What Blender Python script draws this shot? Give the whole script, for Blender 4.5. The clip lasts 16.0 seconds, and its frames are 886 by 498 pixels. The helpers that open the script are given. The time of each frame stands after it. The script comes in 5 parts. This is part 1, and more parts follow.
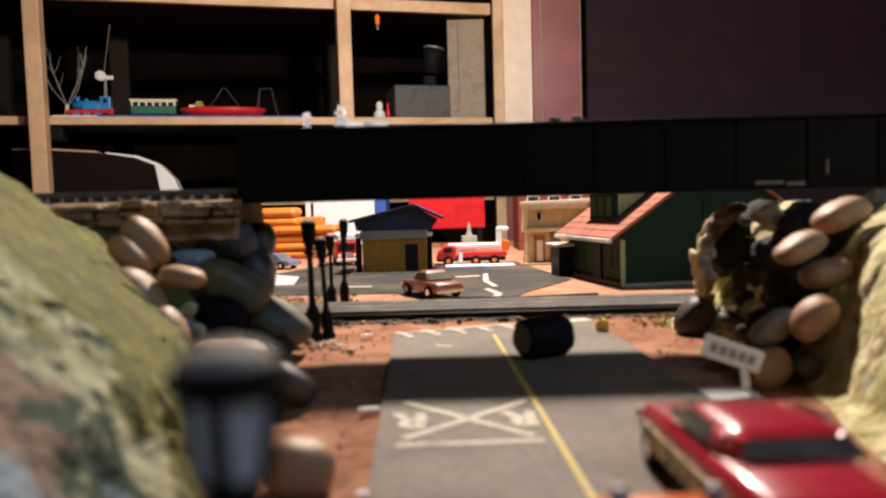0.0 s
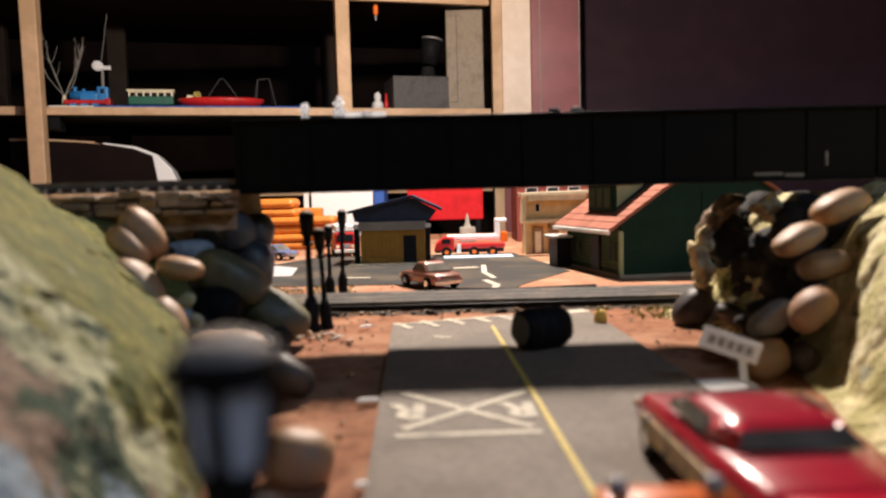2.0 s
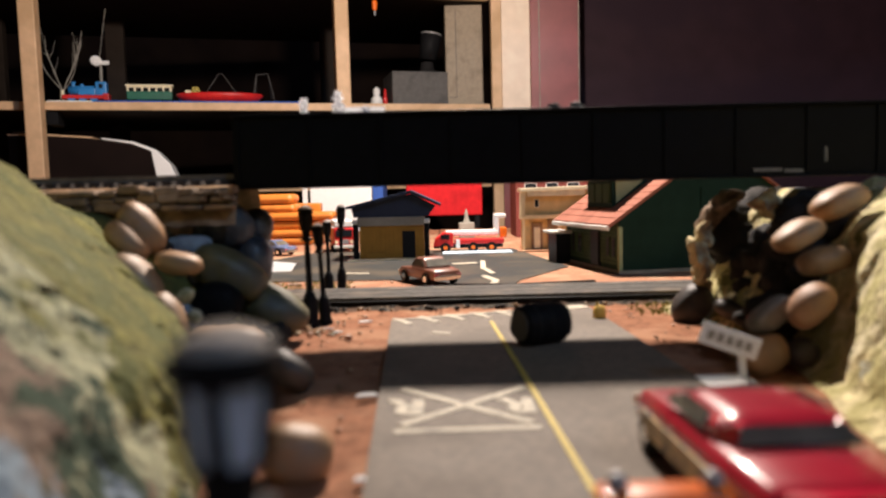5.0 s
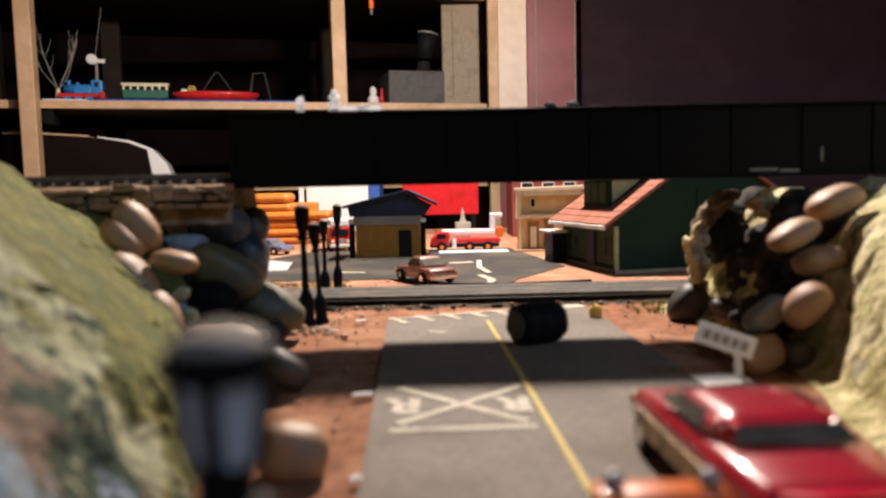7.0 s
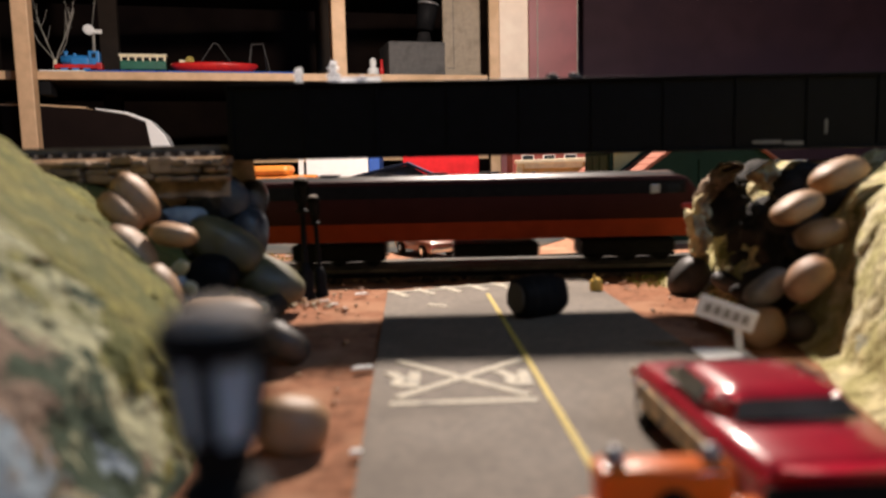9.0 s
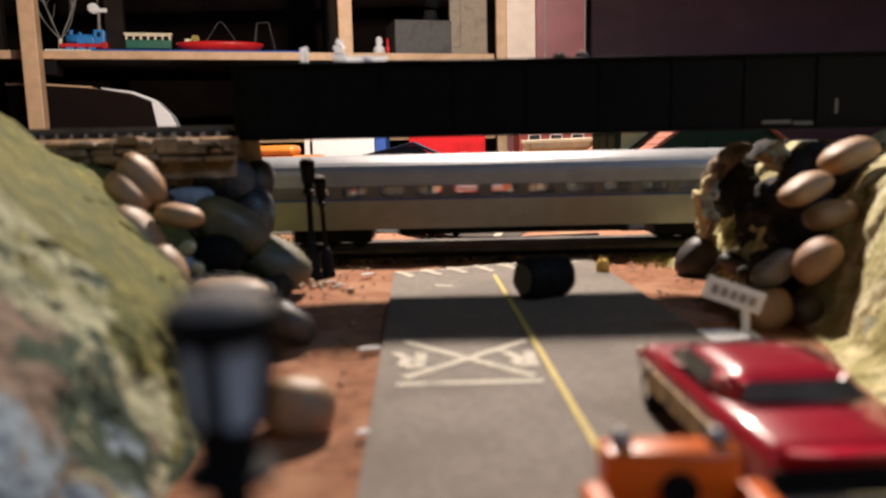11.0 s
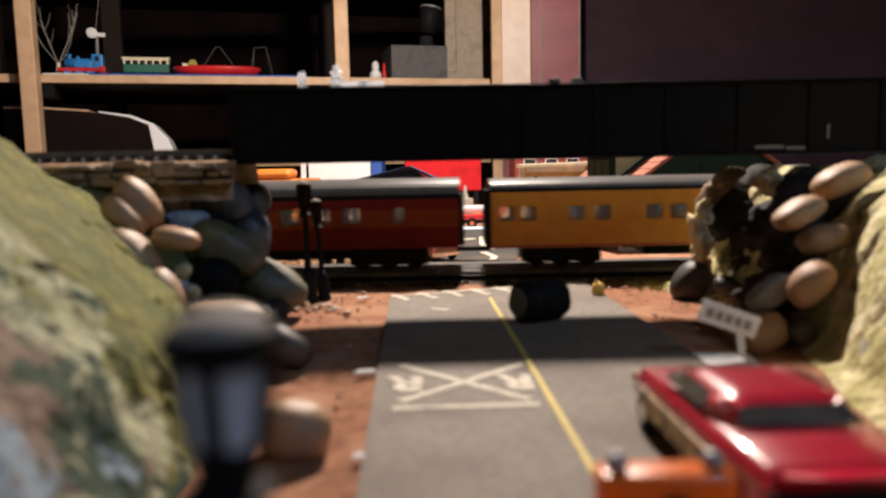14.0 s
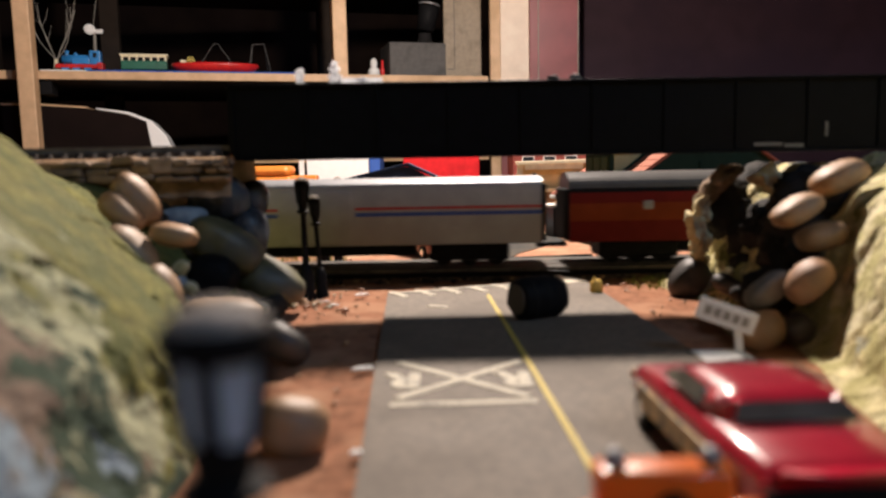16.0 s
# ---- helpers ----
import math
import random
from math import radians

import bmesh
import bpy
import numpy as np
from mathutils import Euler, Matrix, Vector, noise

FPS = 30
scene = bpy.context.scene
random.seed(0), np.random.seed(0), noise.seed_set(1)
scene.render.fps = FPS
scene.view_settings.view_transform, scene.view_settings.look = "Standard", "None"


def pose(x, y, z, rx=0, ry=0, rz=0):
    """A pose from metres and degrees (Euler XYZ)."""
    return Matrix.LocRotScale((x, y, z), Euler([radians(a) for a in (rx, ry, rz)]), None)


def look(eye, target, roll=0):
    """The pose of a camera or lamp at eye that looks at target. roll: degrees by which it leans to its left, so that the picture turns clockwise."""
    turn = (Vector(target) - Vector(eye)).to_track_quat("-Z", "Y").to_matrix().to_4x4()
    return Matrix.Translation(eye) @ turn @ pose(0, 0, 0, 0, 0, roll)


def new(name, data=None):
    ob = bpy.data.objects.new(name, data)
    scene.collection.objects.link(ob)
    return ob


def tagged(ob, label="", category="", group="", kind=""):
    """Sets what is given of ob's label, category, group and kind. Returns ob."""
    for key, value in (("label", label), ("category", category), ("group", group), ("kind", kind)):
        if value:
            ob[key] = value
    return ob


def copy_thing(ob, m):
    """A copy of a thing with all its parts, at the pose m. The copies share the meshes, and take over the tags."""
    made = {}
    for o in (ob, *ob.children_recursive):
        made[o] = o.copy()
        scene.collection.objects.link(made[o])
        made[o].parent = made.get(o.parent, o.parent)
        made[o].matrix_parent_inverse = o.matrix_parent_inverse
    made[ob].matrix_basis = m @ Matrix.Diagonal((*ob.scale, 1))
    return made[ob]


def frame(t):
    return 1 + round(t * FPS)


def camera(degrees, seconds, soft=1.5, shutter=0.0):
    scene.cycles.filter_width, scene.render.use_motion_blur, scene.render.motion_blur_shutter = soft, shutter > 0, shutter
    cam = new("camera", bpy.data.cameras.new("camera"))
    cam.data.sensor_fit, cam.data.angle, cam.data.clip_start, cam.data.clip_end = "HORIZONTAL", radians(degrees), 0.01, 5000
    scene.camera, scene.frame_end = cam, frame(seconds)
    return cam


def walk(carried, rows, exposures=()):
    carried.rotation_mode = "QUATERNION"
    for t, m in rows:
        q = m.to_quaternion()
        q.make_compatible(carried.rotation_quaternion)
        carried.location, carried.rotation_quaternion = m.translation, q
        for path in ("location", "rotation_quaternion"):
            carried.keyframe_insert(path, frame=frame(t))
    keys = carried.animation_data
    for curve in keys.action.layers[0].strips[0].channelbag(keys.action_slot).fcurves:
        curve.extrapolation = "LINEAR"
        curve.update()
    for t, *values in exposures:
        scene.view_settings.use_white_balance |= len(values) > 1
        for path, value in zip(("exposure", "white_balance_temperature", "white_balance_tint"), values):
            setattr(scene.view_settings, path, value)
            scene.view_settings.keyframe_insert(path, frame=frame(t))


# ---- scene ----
# camera: a phone on a stand, tipping slowly down and back up
cam = camera(60, 16.0, soft=2.3, shutter=0.5)
cam.data.dof.use_dof = True
cam.data.dof.focus_distance = 0.9
cam.data.dof.aperture_fstop = 13.0


def eye(right, down, lean, dx, dy, dz):
    """Camera pose: degrees turned right and tipped down, lean, and millimetres off its stand."""
    r, d = radians(right), radians(down)
    e = Vector((dx / 1000, dy / 1000, 0.062 + dz / 1000))
    return look(e, e + Vector((math.sin(r) * math.cos(d), math.cos(r) * math.cos(d), -math.sin(d))), lean)


walk(cam, [
    (0, eye(-0, 3.346, -1.5, 0, 0, -0)),
    (0.5, eye(0.019, 3.659, -1.444, -0.122, 0.249, 0.083)),
    (1, eye(0.056, 4.112, -1.414, -0.033, 0.586, -0.038)),
    (1.5, eye(0.097, 4.203, -1.478, 0.009, 0.338, 0.345)),
    (2, eye(0.119, 3.999, -1.42, -0.124, 0.286, -0.092)),
    (2.5, eye(0.169, 4.208, -1.441, 0.113, 0.58, 0.027)),
    (3, eye(0.158, 4.202, -1.43, 0.004, 0.49, -0.036)),
    (3.5, eye(0.128, 3.982, -1.429, -0.136, 0.3, 0.097)),
    (4, eye(0.124, 4.09, -1.41, -0.167, 0.391, -0.181)),
    (6.5, eye(0.395, 4.453, -1.29, -0.207, 0.785, -0.169)),
    (7, eye(0.468, 4.372, -1.254, -0.213, 0.744, -0.334)),
    (7.5, eye(0.513, 4.438, -1.206, -0.323, 0.594, -0.074)),
    (8, eye(0.512, 4.428, -1.181, -0.176, 0.68, -0.163)),
    (8.5, eye(0.541, 4.745, -1.213, -0.159, 1.322, -0.47)),
    (9, eye(0.404, 6.403, -1.208, -0.173, 2.371, -0.383)),
    (9.2, eye(0.37, 7.13, -1.2, -0.2, 2.6, -0.3)),
    (10.1, eye(0.1, 8.15, -1.2, -0.2, 2.9, -0.1)),
    (11.3, eye(-0.12, 7.72, -1.235, -0.2, 2.76, 0)),
    (11.5, eye(-0.119, 7.585, -1.238, -0.219, 2.742, 0.012)),
    (12, eye(-0.106, 7.293, -1.262, -0.164, 2.61, -0.049)),
    (12.5, eye(-0.047, 6.998, -1.307, -0.322, 2.18, -0.103)),
    (13, eye(-0.026, 6.749, -1.324, -0.004, 1.832, -0.127)),
    (13.5, eye(0.094, 6.283, -1.192, -0.168, 1.921, -0.136)),
    (14, eye(0.263, 6.157, -1.106, -0.319, 1.982, 0.076)),
    (14.5, eye(0.327, 6.092, -1.04, -0.371, 1.899, -0.11)),
    (15, eye(0.322, 6.081, -1.076, -0.063, 1.82, -0.134)),
    (15.5, eye(0.407, 6.236, -1.02, -0.408, 2.229, -0.283)),
    (16, eye(0.394, 6.348, -1.022, -0.294, 2.209, -0.212))
])

# light: one warm bulb over the layout, a weaker unseen one added as fill from behind the camera, a cool window far to
# the side
world = bpy.data.worlds.new("room_air")
world.use_nodes = True
world.node_tree.nodes["Background"].inputs[0].default_value = (0.5, 0.6, 0.8, 1)
world.node_tree.nodes["Background"].inputs[1].default_value = 0.010
scene.world = world


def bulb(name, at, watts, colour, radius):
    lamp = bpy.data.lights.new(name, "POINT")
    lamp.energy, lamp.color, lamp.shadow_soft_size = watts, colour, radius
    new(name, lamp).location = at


bulb("bulb_over_layout", (0.06, 0.72, 0.50), 36, (0.985, 0.84, 0.735), 0.025)
# unseen bulb added to brighten the sides that face the camera
bulb("fill_bulb_behind_camera", (-0.5, -1.9, 1.25), 5, (0.97, 0.84, 0.75), 0.04)
win = bpy.data.lights.new("window_daylight", "AREA")
win.shape, win.size, win.size_y, win.energy, win.color = "RECTANGLE", 0.30, 0.36, 11, (0.42, 0.64, 1.0)
new("window_daylight", win).matrix_world = look((1.3, -1.2, 1.6), (0.1, 0.3, 0.05))


# ---- materials ----
def mat(name, base, var=0.2, scale=150.0, rough=0.6, bump=0.15, metal=0.0, stain=None, amount=0.5, stain_scale=25.0, coat=0.0, glow=0.0, depth=0.0008, spec=0.5):
    m = bpy.data.materials.new(name)
    m.use_nodes = True
    nt = m.node_tree
    b = nt.nodes["Principled BSDF"]
    tc = nt.nodes.new("ShaderNodeTexCoord")
    n1 = nt.nodes.new("ShaderNodeTexNoise")
    n1.inputs["Scale"].default_value, n1.inputs["Detail"].default_value = scale, 6
    nt.links.new(tc.outputs["Object"], n1.inputs["Vector"])
    ramp = nt.nodes.new("ShaderNodeValToRGB")
    ramp.color_ramp.elements[0].position, ramp.color_ramp.elements[1].position = 0.3, 0.7
    ramp.color_ramp.elements[0].color = (*[c * (1 - var) for c in base], 1)
    ramp.color_ramp.elements[1].color = (*[min(1, c * (1 + var)) for c in base], 1)
    nt.links.new(n1.outputs["Fac"], ramp.inputs["Fac"])
    col = ramp.outputs["Color"]
    n2 = nt.nodes.new("ShaderNodeTexNoise")
    n2.inputs["Scale"].default_value, n2.inputs["Detail"].default_value = stain_scale, 4
    nt.links.new(tc.outputs["Object"], n2.inputs["Vector"])
    if stain:
        r2 = nt.nodes.new("ShaderNodeValToRGB")
        r2.color_ramp.elements[0].position, r2.color_ramp.elements[1].position = 0.62 - 0.3 * amount, 0.72 - 0.2 * amount
        nt.links.new(n2.outputs["Fac"], r2.inputs["Fac"])
        mix = nt.nodes.new("ShaderNodeMix")
        mix.data_type = "RGBA"
        nt.links.new(r2.outputs["Color"], mix.inputs["Factor"])
        nt.links.new(col, mix.inputs["A"])
        mix.inputs["B"].default_value = (*stain, 1)
        col = mix.outputs["Result"]
    nt.links.new(col, b.inputs["Base Color"])
    mr = nt.nodes.new("ShaderNodeMapRange")
    mr.inputs["To Min"].default_value, mr.inputs["To Max"].default_value = max(0.02, rough - 0.1), min(1, rough + 0.1)
    nt.links.new(n2.outputs["Fac"], mr.inputs["Value"])
    nt.links.new(mr.outputs["Result"], b.inputs["Roughness"])
    b.inputs["Metallic"].default_value = metal
    b.inputs["Specular IOR Level"].default_value = spec
    b.inputs["Coat Weight"].default_value = coat
    b.inputs["Coat Roughness"].default_value = 0.05
    if bump:
        bp = nt.nodes.new("ShaderNodeBump")
        bp.inputs["Strength"].default_value, bp.inputs["Distance"].default_value = bump, depth
        nt.links.new(n1.outputs["Fac"], bp.inputs["Height"])
        nt.links.new(bp.outputs["Normal"], b.inputs["Normal"])
    if glow:
        nt.links.new(col, b.inputs["Emission Color"])
        b.inputs["Emission Strength"].default_value = glow
    return m


def glass(name, tint, rough=0.05):
    m = bpy.data.materials.new(name)
    m.use_nodes = True
    b = m.node_tree.nodes["Principled BSDF"]
    b.inputs["Base Color"].default_value = (*tint, 1)
    b.inputs["Roughness"].default_value = rough
    b.inputs["Transmission Weight"].default_value = 0.9
    b.inputs["IOR"].default_value = 1.2
    return m


def painted_hill(name, low, mid, high, pale, earth, splash=0.0):
    """Plaster scenery, sponged with several paints."""
    m = mat(name, mid, 0.45, 260, 0.9, 0.9, depth=0.003)
    nt = m.node_tree
    b = nt.nodes["Principled BSDF"]
    prev = b.inputs["Base Color"].links[0].from_socket
    tc = [n for n in nt.nodes if n.type == "TEX_COORD"][0]
    sep = nt.nodes.new("ShaderNodeSeparateXYZ")
    nt.links.new(tc.outputs["Object"], sep.inputs[0])
    for colour, sc, lo, hi, level, pull in ((high, 75, 0.46, 0.56, 0, 0), (pale, 40, 0.55, 0.61, 0.164, splash * 0.9), (low, 48, 0.555, 0.59, 0.153, splash * 0.55), (earth, 36, 0.58, 0.63, 0.139, splash), ((0.22, 0.28, 0.33), 44, 0.60, 0.65, 0.139, splash * 0.7)):
        n = nt.nodes.new("ShaderNodeTexNoise")
        n.noise_dimensions = "4D"
        n.inputs["W"].default_value = sc * 0.37
        n.inputs["Scale"].default_value, n.inputs["Detail"].default_value, n.inputs["Roughness"].default_value = sc, 8, 0.65
        n.inputs["Distortion"].default_value = 0.6
        nt.links.new(tc.outputs["Object"], n.inputs["Vector"])
        r = nt.nodes.new("ShaderNodeValToRGB")
        r.color_ramp.elements[0].position, r.color_ramp.elements[1].position = lo, hi
        lift = nt.nodes.new("ShaderNodeMath")
        lift.operation = "MULTIPLY_ADD"
        nt.links.new(sep.outputs["Y"], lift.inputs[0])
        lift.inputs[1].default_value = -pull
        lift.inputs[2].default_value = level * pull
        add = nt.nodes.new("ShaderNodeMath")
        nt.links.new(n.outputs["Fac"], add.inputs[0])
        nt.links.new(lift.outputs[0], add.inputs[1])
        nt.links.new(add.outputs[0], r.inputs["Fac"])
        mix = nt.nodes.new("ShaderNodeMix")
        mix.data_type = "RGBA"
        nt.links.new(r.outputs["Color"], mix.inputs["Factor"])
        nt.links.new(prev, mix.inputs["A"])
        mix.inputs["B"].default_value = (*colour, 1)
        prev = mix.outputs["Result"]
    nt.links.new(prev, b.inputs["Base Color"])
    return m


M = dict(
    dirt=mat("red_brown_dirt", (0.30, 0.135, 0.075), 0.35, 220, 0.95, 0.6, stain=(0.42, 0.22, 0.13), amount=0.45, stain_scale=40, spec=0.15),
    far_dirt=mat("orange_dirt", (0.36, 0.165, 0.09), 0.3, 260, 0.95, 0.4, stain=(0.40, 0.27, 0.165), amount=0.4, stain_scale=30),
    road=mat("grey_card_road", (0.172, 0.137, 0.103), 0.25, 420, 0.75, 0.25, stain=(0.138, 0.110, 0.083), amount=0.4, stain_scale=25, depth=0.0003),
    asphalt=mat("dark_asphalt", (0.048, 0.049, 0.047), 0.2, 350, 0.6, 0.25, stain=(0.095, 0.080, 0.062), amount=0.5, stain_scale=16, depth=0.0004, spec=0.12),
    infill=mat("worn_grey_infill", (0.085, 0.080, 0.074), 0.35, 300, 0.7, 0.35, stain=(0.16, 0.135, 0.11), amount=0.35, stain_scale=45, depth=0.0006, spec=0.2),
    roadpaint=mat("worn_cream_road_paint", (0.62, 0.55, 0.42), 0.18, 600, 0.7, 0.1, stain=(0.4, 0.36, 0.29), amount=0.3, stain_scale=150),
    yellow=mat("worn_yellow_road_paint", (0.62, 0.47, 0.10), 0.2, 500, 0.7, 0.1),
    ballast=mat("grey_ballast", (0.10, 0.085, 0.07), 0.7, 420, 0.9, 1.0, stain=(0.16, 0.10, 0.07), amount=0.5, stain_scale=80, depth=0.002, spec=0.1),
    tie=mat("dark_tie", (0.04, 0.03, 0.025), 0.3, 300, 0.8),
    rail=mat("worn_rail", (0.13, 0.12, 0.11), 0.3, 200, 0.6, 0.1, metal=0.2, spec=0.15),
    girder=mat("black_girder", (0.0028, 0.0031, 0.0045), 0.3, 200, 0.5, 0.1, spec=0.12),
    black=mat("black_paint", (0.009, 0.009, 0.010), 0.3, 300, 0.6, 0.1, spec=0.08),
    hill_l=painted_hill("olive_and_cream_hill", (0.03, 0.055, 0.028), (0.165, 0.155, 0.034), (0.105, 0.115, 0.028), (0.41, 0.405, 0.25), (0.22, 0.15, 0.105), splash=5.5),
    hill_r=painted_hill("cream_and_moss_hill", (0.16, 0.155, 0.045), (0.70, 0.61, 0.34), (0.50, 0.45, 0.19), (0.78, 0.70, 0.47), (0.48, 0.39, 0.18)),
    tan=mat("tan_pebble", (0.40, 0.222, 0.108), 0.32, 140, 0.55, 0.45, stain=(0.28, 0.19, 0.12), amount=0.4, stain_scale=60),
    beige=mat("beige_pebble", (0.37, 0.235, 0.135), 0.32, 140, 0.55, 0.45, stain=(0.3, 0.25, 0.2), amount=0.4, stain_scale=60),
    pink=mat("pink_pebble", (0.44, 0.25, 0.15), 0.28, 140, 0.55, 0.45, stain=(0.3, 0.2, 0.15), amount=0.3, stain_scale=60),
    grey=mat("grey_pebble", (0.24, 0.21, 0.18), 0.28, 140, 0.55, 0.45, stain=(0.33, 0.28, 0.23), amount=0.4, stain_scale=60),
    brown=mat("brown_pebble", (0.30, 0.18, 0.09), 0.28, 140, 0.55, 0.45, stain=(0.2, 0.13, 0.08), amount=0.4, stain_scale=60),
    olive=mat("olive_pebble", (0.125, 0.115, 0.055), 0.28, 140, 0.5, 0.45, stain=(0.1, 0.1, 0.08), amount=0.5, stain_scale=60),
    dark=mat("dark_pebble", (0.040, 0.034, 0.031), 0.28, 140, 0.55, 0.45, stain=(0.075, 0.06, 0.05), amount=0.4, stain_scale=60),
    pale=mat("pale_plaster_chip", (0.5, 0.47, 0.34), 0.2, 200, 0.8, 0.3, stain=(0.3, 0.29, 0.15), amount=0.4, stain_scale=120),
    strata=mat("layered_tan_stone", (0.30, 0.21, 0.14), 0.35, 150, 0.9, 0.6, stain=(0.16, 0.11, 0.07), amount=0.5, stain_scale=90),
    pine=mat("pale_pine", (0.62, 0.405, 0.235), 0.10, 60, 0.6, 0.05, stain=(0.50, 0.32, 0.17), amount=0.4, stain_scale=12),
    white_wood=mat("white_painted_board", (0.74, 0.60, 0.47), 0.06, 40, 0.5, 0.03, stain=(0.80, 0.68, 0.54), amount=0.3, stain_scale=15),
    maroon=mat("maroon_painted_wood", (0.23, 0.058, 0.060), 0.15, 20, 0.45, 0.05, stain=(0.18, 0.050, 0.055), amount=0.4, stain_scale=6),
    # near-black base stands in for gloom behind the bays and cuts bounced light
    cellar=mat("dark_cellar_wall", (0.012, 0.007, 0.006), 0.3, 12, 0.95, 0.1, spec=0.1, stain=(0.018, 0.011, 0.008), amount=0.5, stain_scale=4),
    concrete=mat("cellar_floor", (0.12, 0.11, 0.10), 0.2, 12, 0.9, 0.1),
)
for _n, _c, _r, _coat in (("metal_red", (0.52, 0.014, 0.040), 0.3, 1.0), ("loco_brown", (0.040, 0.010, 0.010), 0.55, 0.0), ("loco_orange", (0.30, 0.042, 0.014), 0.5, 0.0),
                          ("coach_yellow", (0.62, 0.25, 0.018), 0.45, 0.1), ("coach_red", (0.15, 0.013, 0.011), 0.5, 0.0), ("coach_orange", (0.22, 0.042, 0.012), 0.5, 0.0), ("roof_grey", (0.11, 0.105, 0.10), 0.38, 0.0), ("loco_roof", (0.03, 0.028, 0.028), 0.35, 0.2),
                          ("stripe_red", (0.42, 0.03, 0.03), 0.4, 0.1), ("stripe_blue", (0.03, 0.08, 0.32), 0.4, 0.1), ("toy_orange", (0.92, 0.17, 0.010), 0.35, 0.3),
                          ("toy_red", (0.60, 0.02, 0.02), 0.35, 0.3), ("toy_blue", (0.03, 0.22, 0.55), 0.35, 0.3), ("toy_green", (0.02, 0.13, 0.08), 0.4, 0.2),
                          ("cream", (0.90, 0.80, 0.56), 0.5, 0.0), ("white", (0.78, 0.77, 0.74), 0.45, 0.0), ("red_box", (0.60, 0.02, 0.025), 0.5, 0.0),
                          ("green_shaded", (0.011, 0.034, 0.024), 0.7, 0.0), ("tan_trim", (0.93, 0.76, 0.46), 0.7, 0.0), ("house_tan", (0.76, 0.55, 0.26), 0.7, 0.0), ("roof_red", (0.32, 0.13, 0.092), 0.8, 0.0),
                          ("kiosk_wood", (0.40, 0.21, 0.045), 0.7, 0.0), ("slate_blue", (0.035, 0.045, 0.075), 0.7, 0.0), ("grey_felt", (0.30, 0.28, 0.24), 0.8, 0.0),
                          ("window_dark", (0.014, 0.016, 0.020), 0.3, 0.0), ("brick_red", (0.20, 0.055, 0.045), 0.85, 0.0), ("green_lit", (0.060, 0.095, 0.050), 0.7, 0.0), ("chick_yellow", (0.78, 0.50, 0.12), 0.6, 0.0), ("pale_green", (0.30, 0.38, 0.22), 0.7, 0.0),
                          ("car_copper", (0.28, 0.12, 0.08), 0.35, 0.6), ("rubber", (0.015, 0.014, 0.014), 0.8, 0.0), ("orange_wood", (0.62, 0.21, 0.03), 0.45, 0.1),
                          ("blue_mat", (0.05, 0.12, 0.42), 0.6, 0.0), ("pale_blue", (0.55, 0.68, 0.78), 0.5, 0.0), ("box_grey", (0.11, 0.105, 0.10), 0.6, 0.0), ("tower_beige", (0.30, 0.245, 0.18), 0.5, 0.0)):
    M[_n] = mat(_n, _c, 0.1, 120, _r, 0.03, coat=_coat, spec=0.5 if _coat else 0.10, stain=tuple(c * 0.8 for c in _c), amount=0.35, stain_scale=35)
M["silver"] = mat("brushed_silver", (0.36, 0.365, 0.38), 0.08, 150, 0.42, 0.03, metal=0.4, stain=(0.31, 0.31, 0.325), amount=0.4)
M["chrome"] = mat("chrome", (0.8, 0.8, 0.78), 0.05, 100, 0.12, 0.0, metal=1.0)
M["bluish"] = mat("bluish_plaster", (0.22, 0.29, 0.36), 0.3, 200, 0.8, 0.5)
M["bright_white"] = mat("clean_white_plastic", (0.93, 0.92, 0.90), 0.03, 120, 0.4, 0.02)
M["band_grey"] = mat("grey_window_band", (0.15, 0.14, 0.14), 0.1, 100, 0.5, 0.0)
M["car_glass"] = mat("smoky_car_glass", (0.15, 0.14, 0.12), 0.3, 90, 0.12, 0.0, coat=1.0)
M["frost"] = mat("frosted_lantern_glass", (0.56, 0.65, 0.78), 0.1, 200, 0.22, 0.0, coat=0.6)
M["slate"] = mat("blue_black_stone", (0.035, 0.043, 0.056), 0.45, 160, 0.4, 0.7, stain=(0.07, 0.085, 0.10), amount=0.5, stain_scale=90, depth=0.002)
# dark brown rock, taken near black to hold the bridge's shade
M["crag"] = mat("crag_brown_with_shade", (0.014, 0.011, 0.009), 0.4, 160, 0.85, 0.9, stain=(0.028, 0.022, 0.016), amount=0.4, stain_scale=60, depth=0.002)
M["lichen"] = mat("cream_lichen_plaster", (0.66, 0.56, 0.32), 0.35, 220, 0.9, 0.9, stain=(0.32, 0.22, 0.12), amount=0.4, stain_scale=110, depth=0.002)
# shade inside the shelving bays, put into the colour of boards and back uprights
M["shaded_board"] = mat("board_with_bay_shade", (0.022, 0.015, 0.011), 0.2, 30, 0.8, 0.05, spec=0.2)
# maroon lowered to near black, so the recess's shade is in the colour
M["shaded_maroon"] = mat("maroon_wall_with_shade", (0.030, 0.014, 0.021), 0.2, 15, 0.7, 0.05, spec=0.2, stain=(0.025, 0.012, 0.020), stain_scale=5)
M["car_blue"] = mat("grey_blue_car_paint", (0.16, 0.20, 0.34), 0.1, 100, 0.25, 0.0, coat=0.8)
M["headlight"] = mat("lit_headlight", (1.0, 0.93, 0.75), 0.0, 50, 0.4, 0.0, glow=14.0)
M["pane"] = glass("window_glass", (0.75, 0.78, 0.78))
M["clear"] = mat("cloudy_clear_plastic", (0.9, 0.91, 0.93), 0.03, 200, 0.2, 0.0)
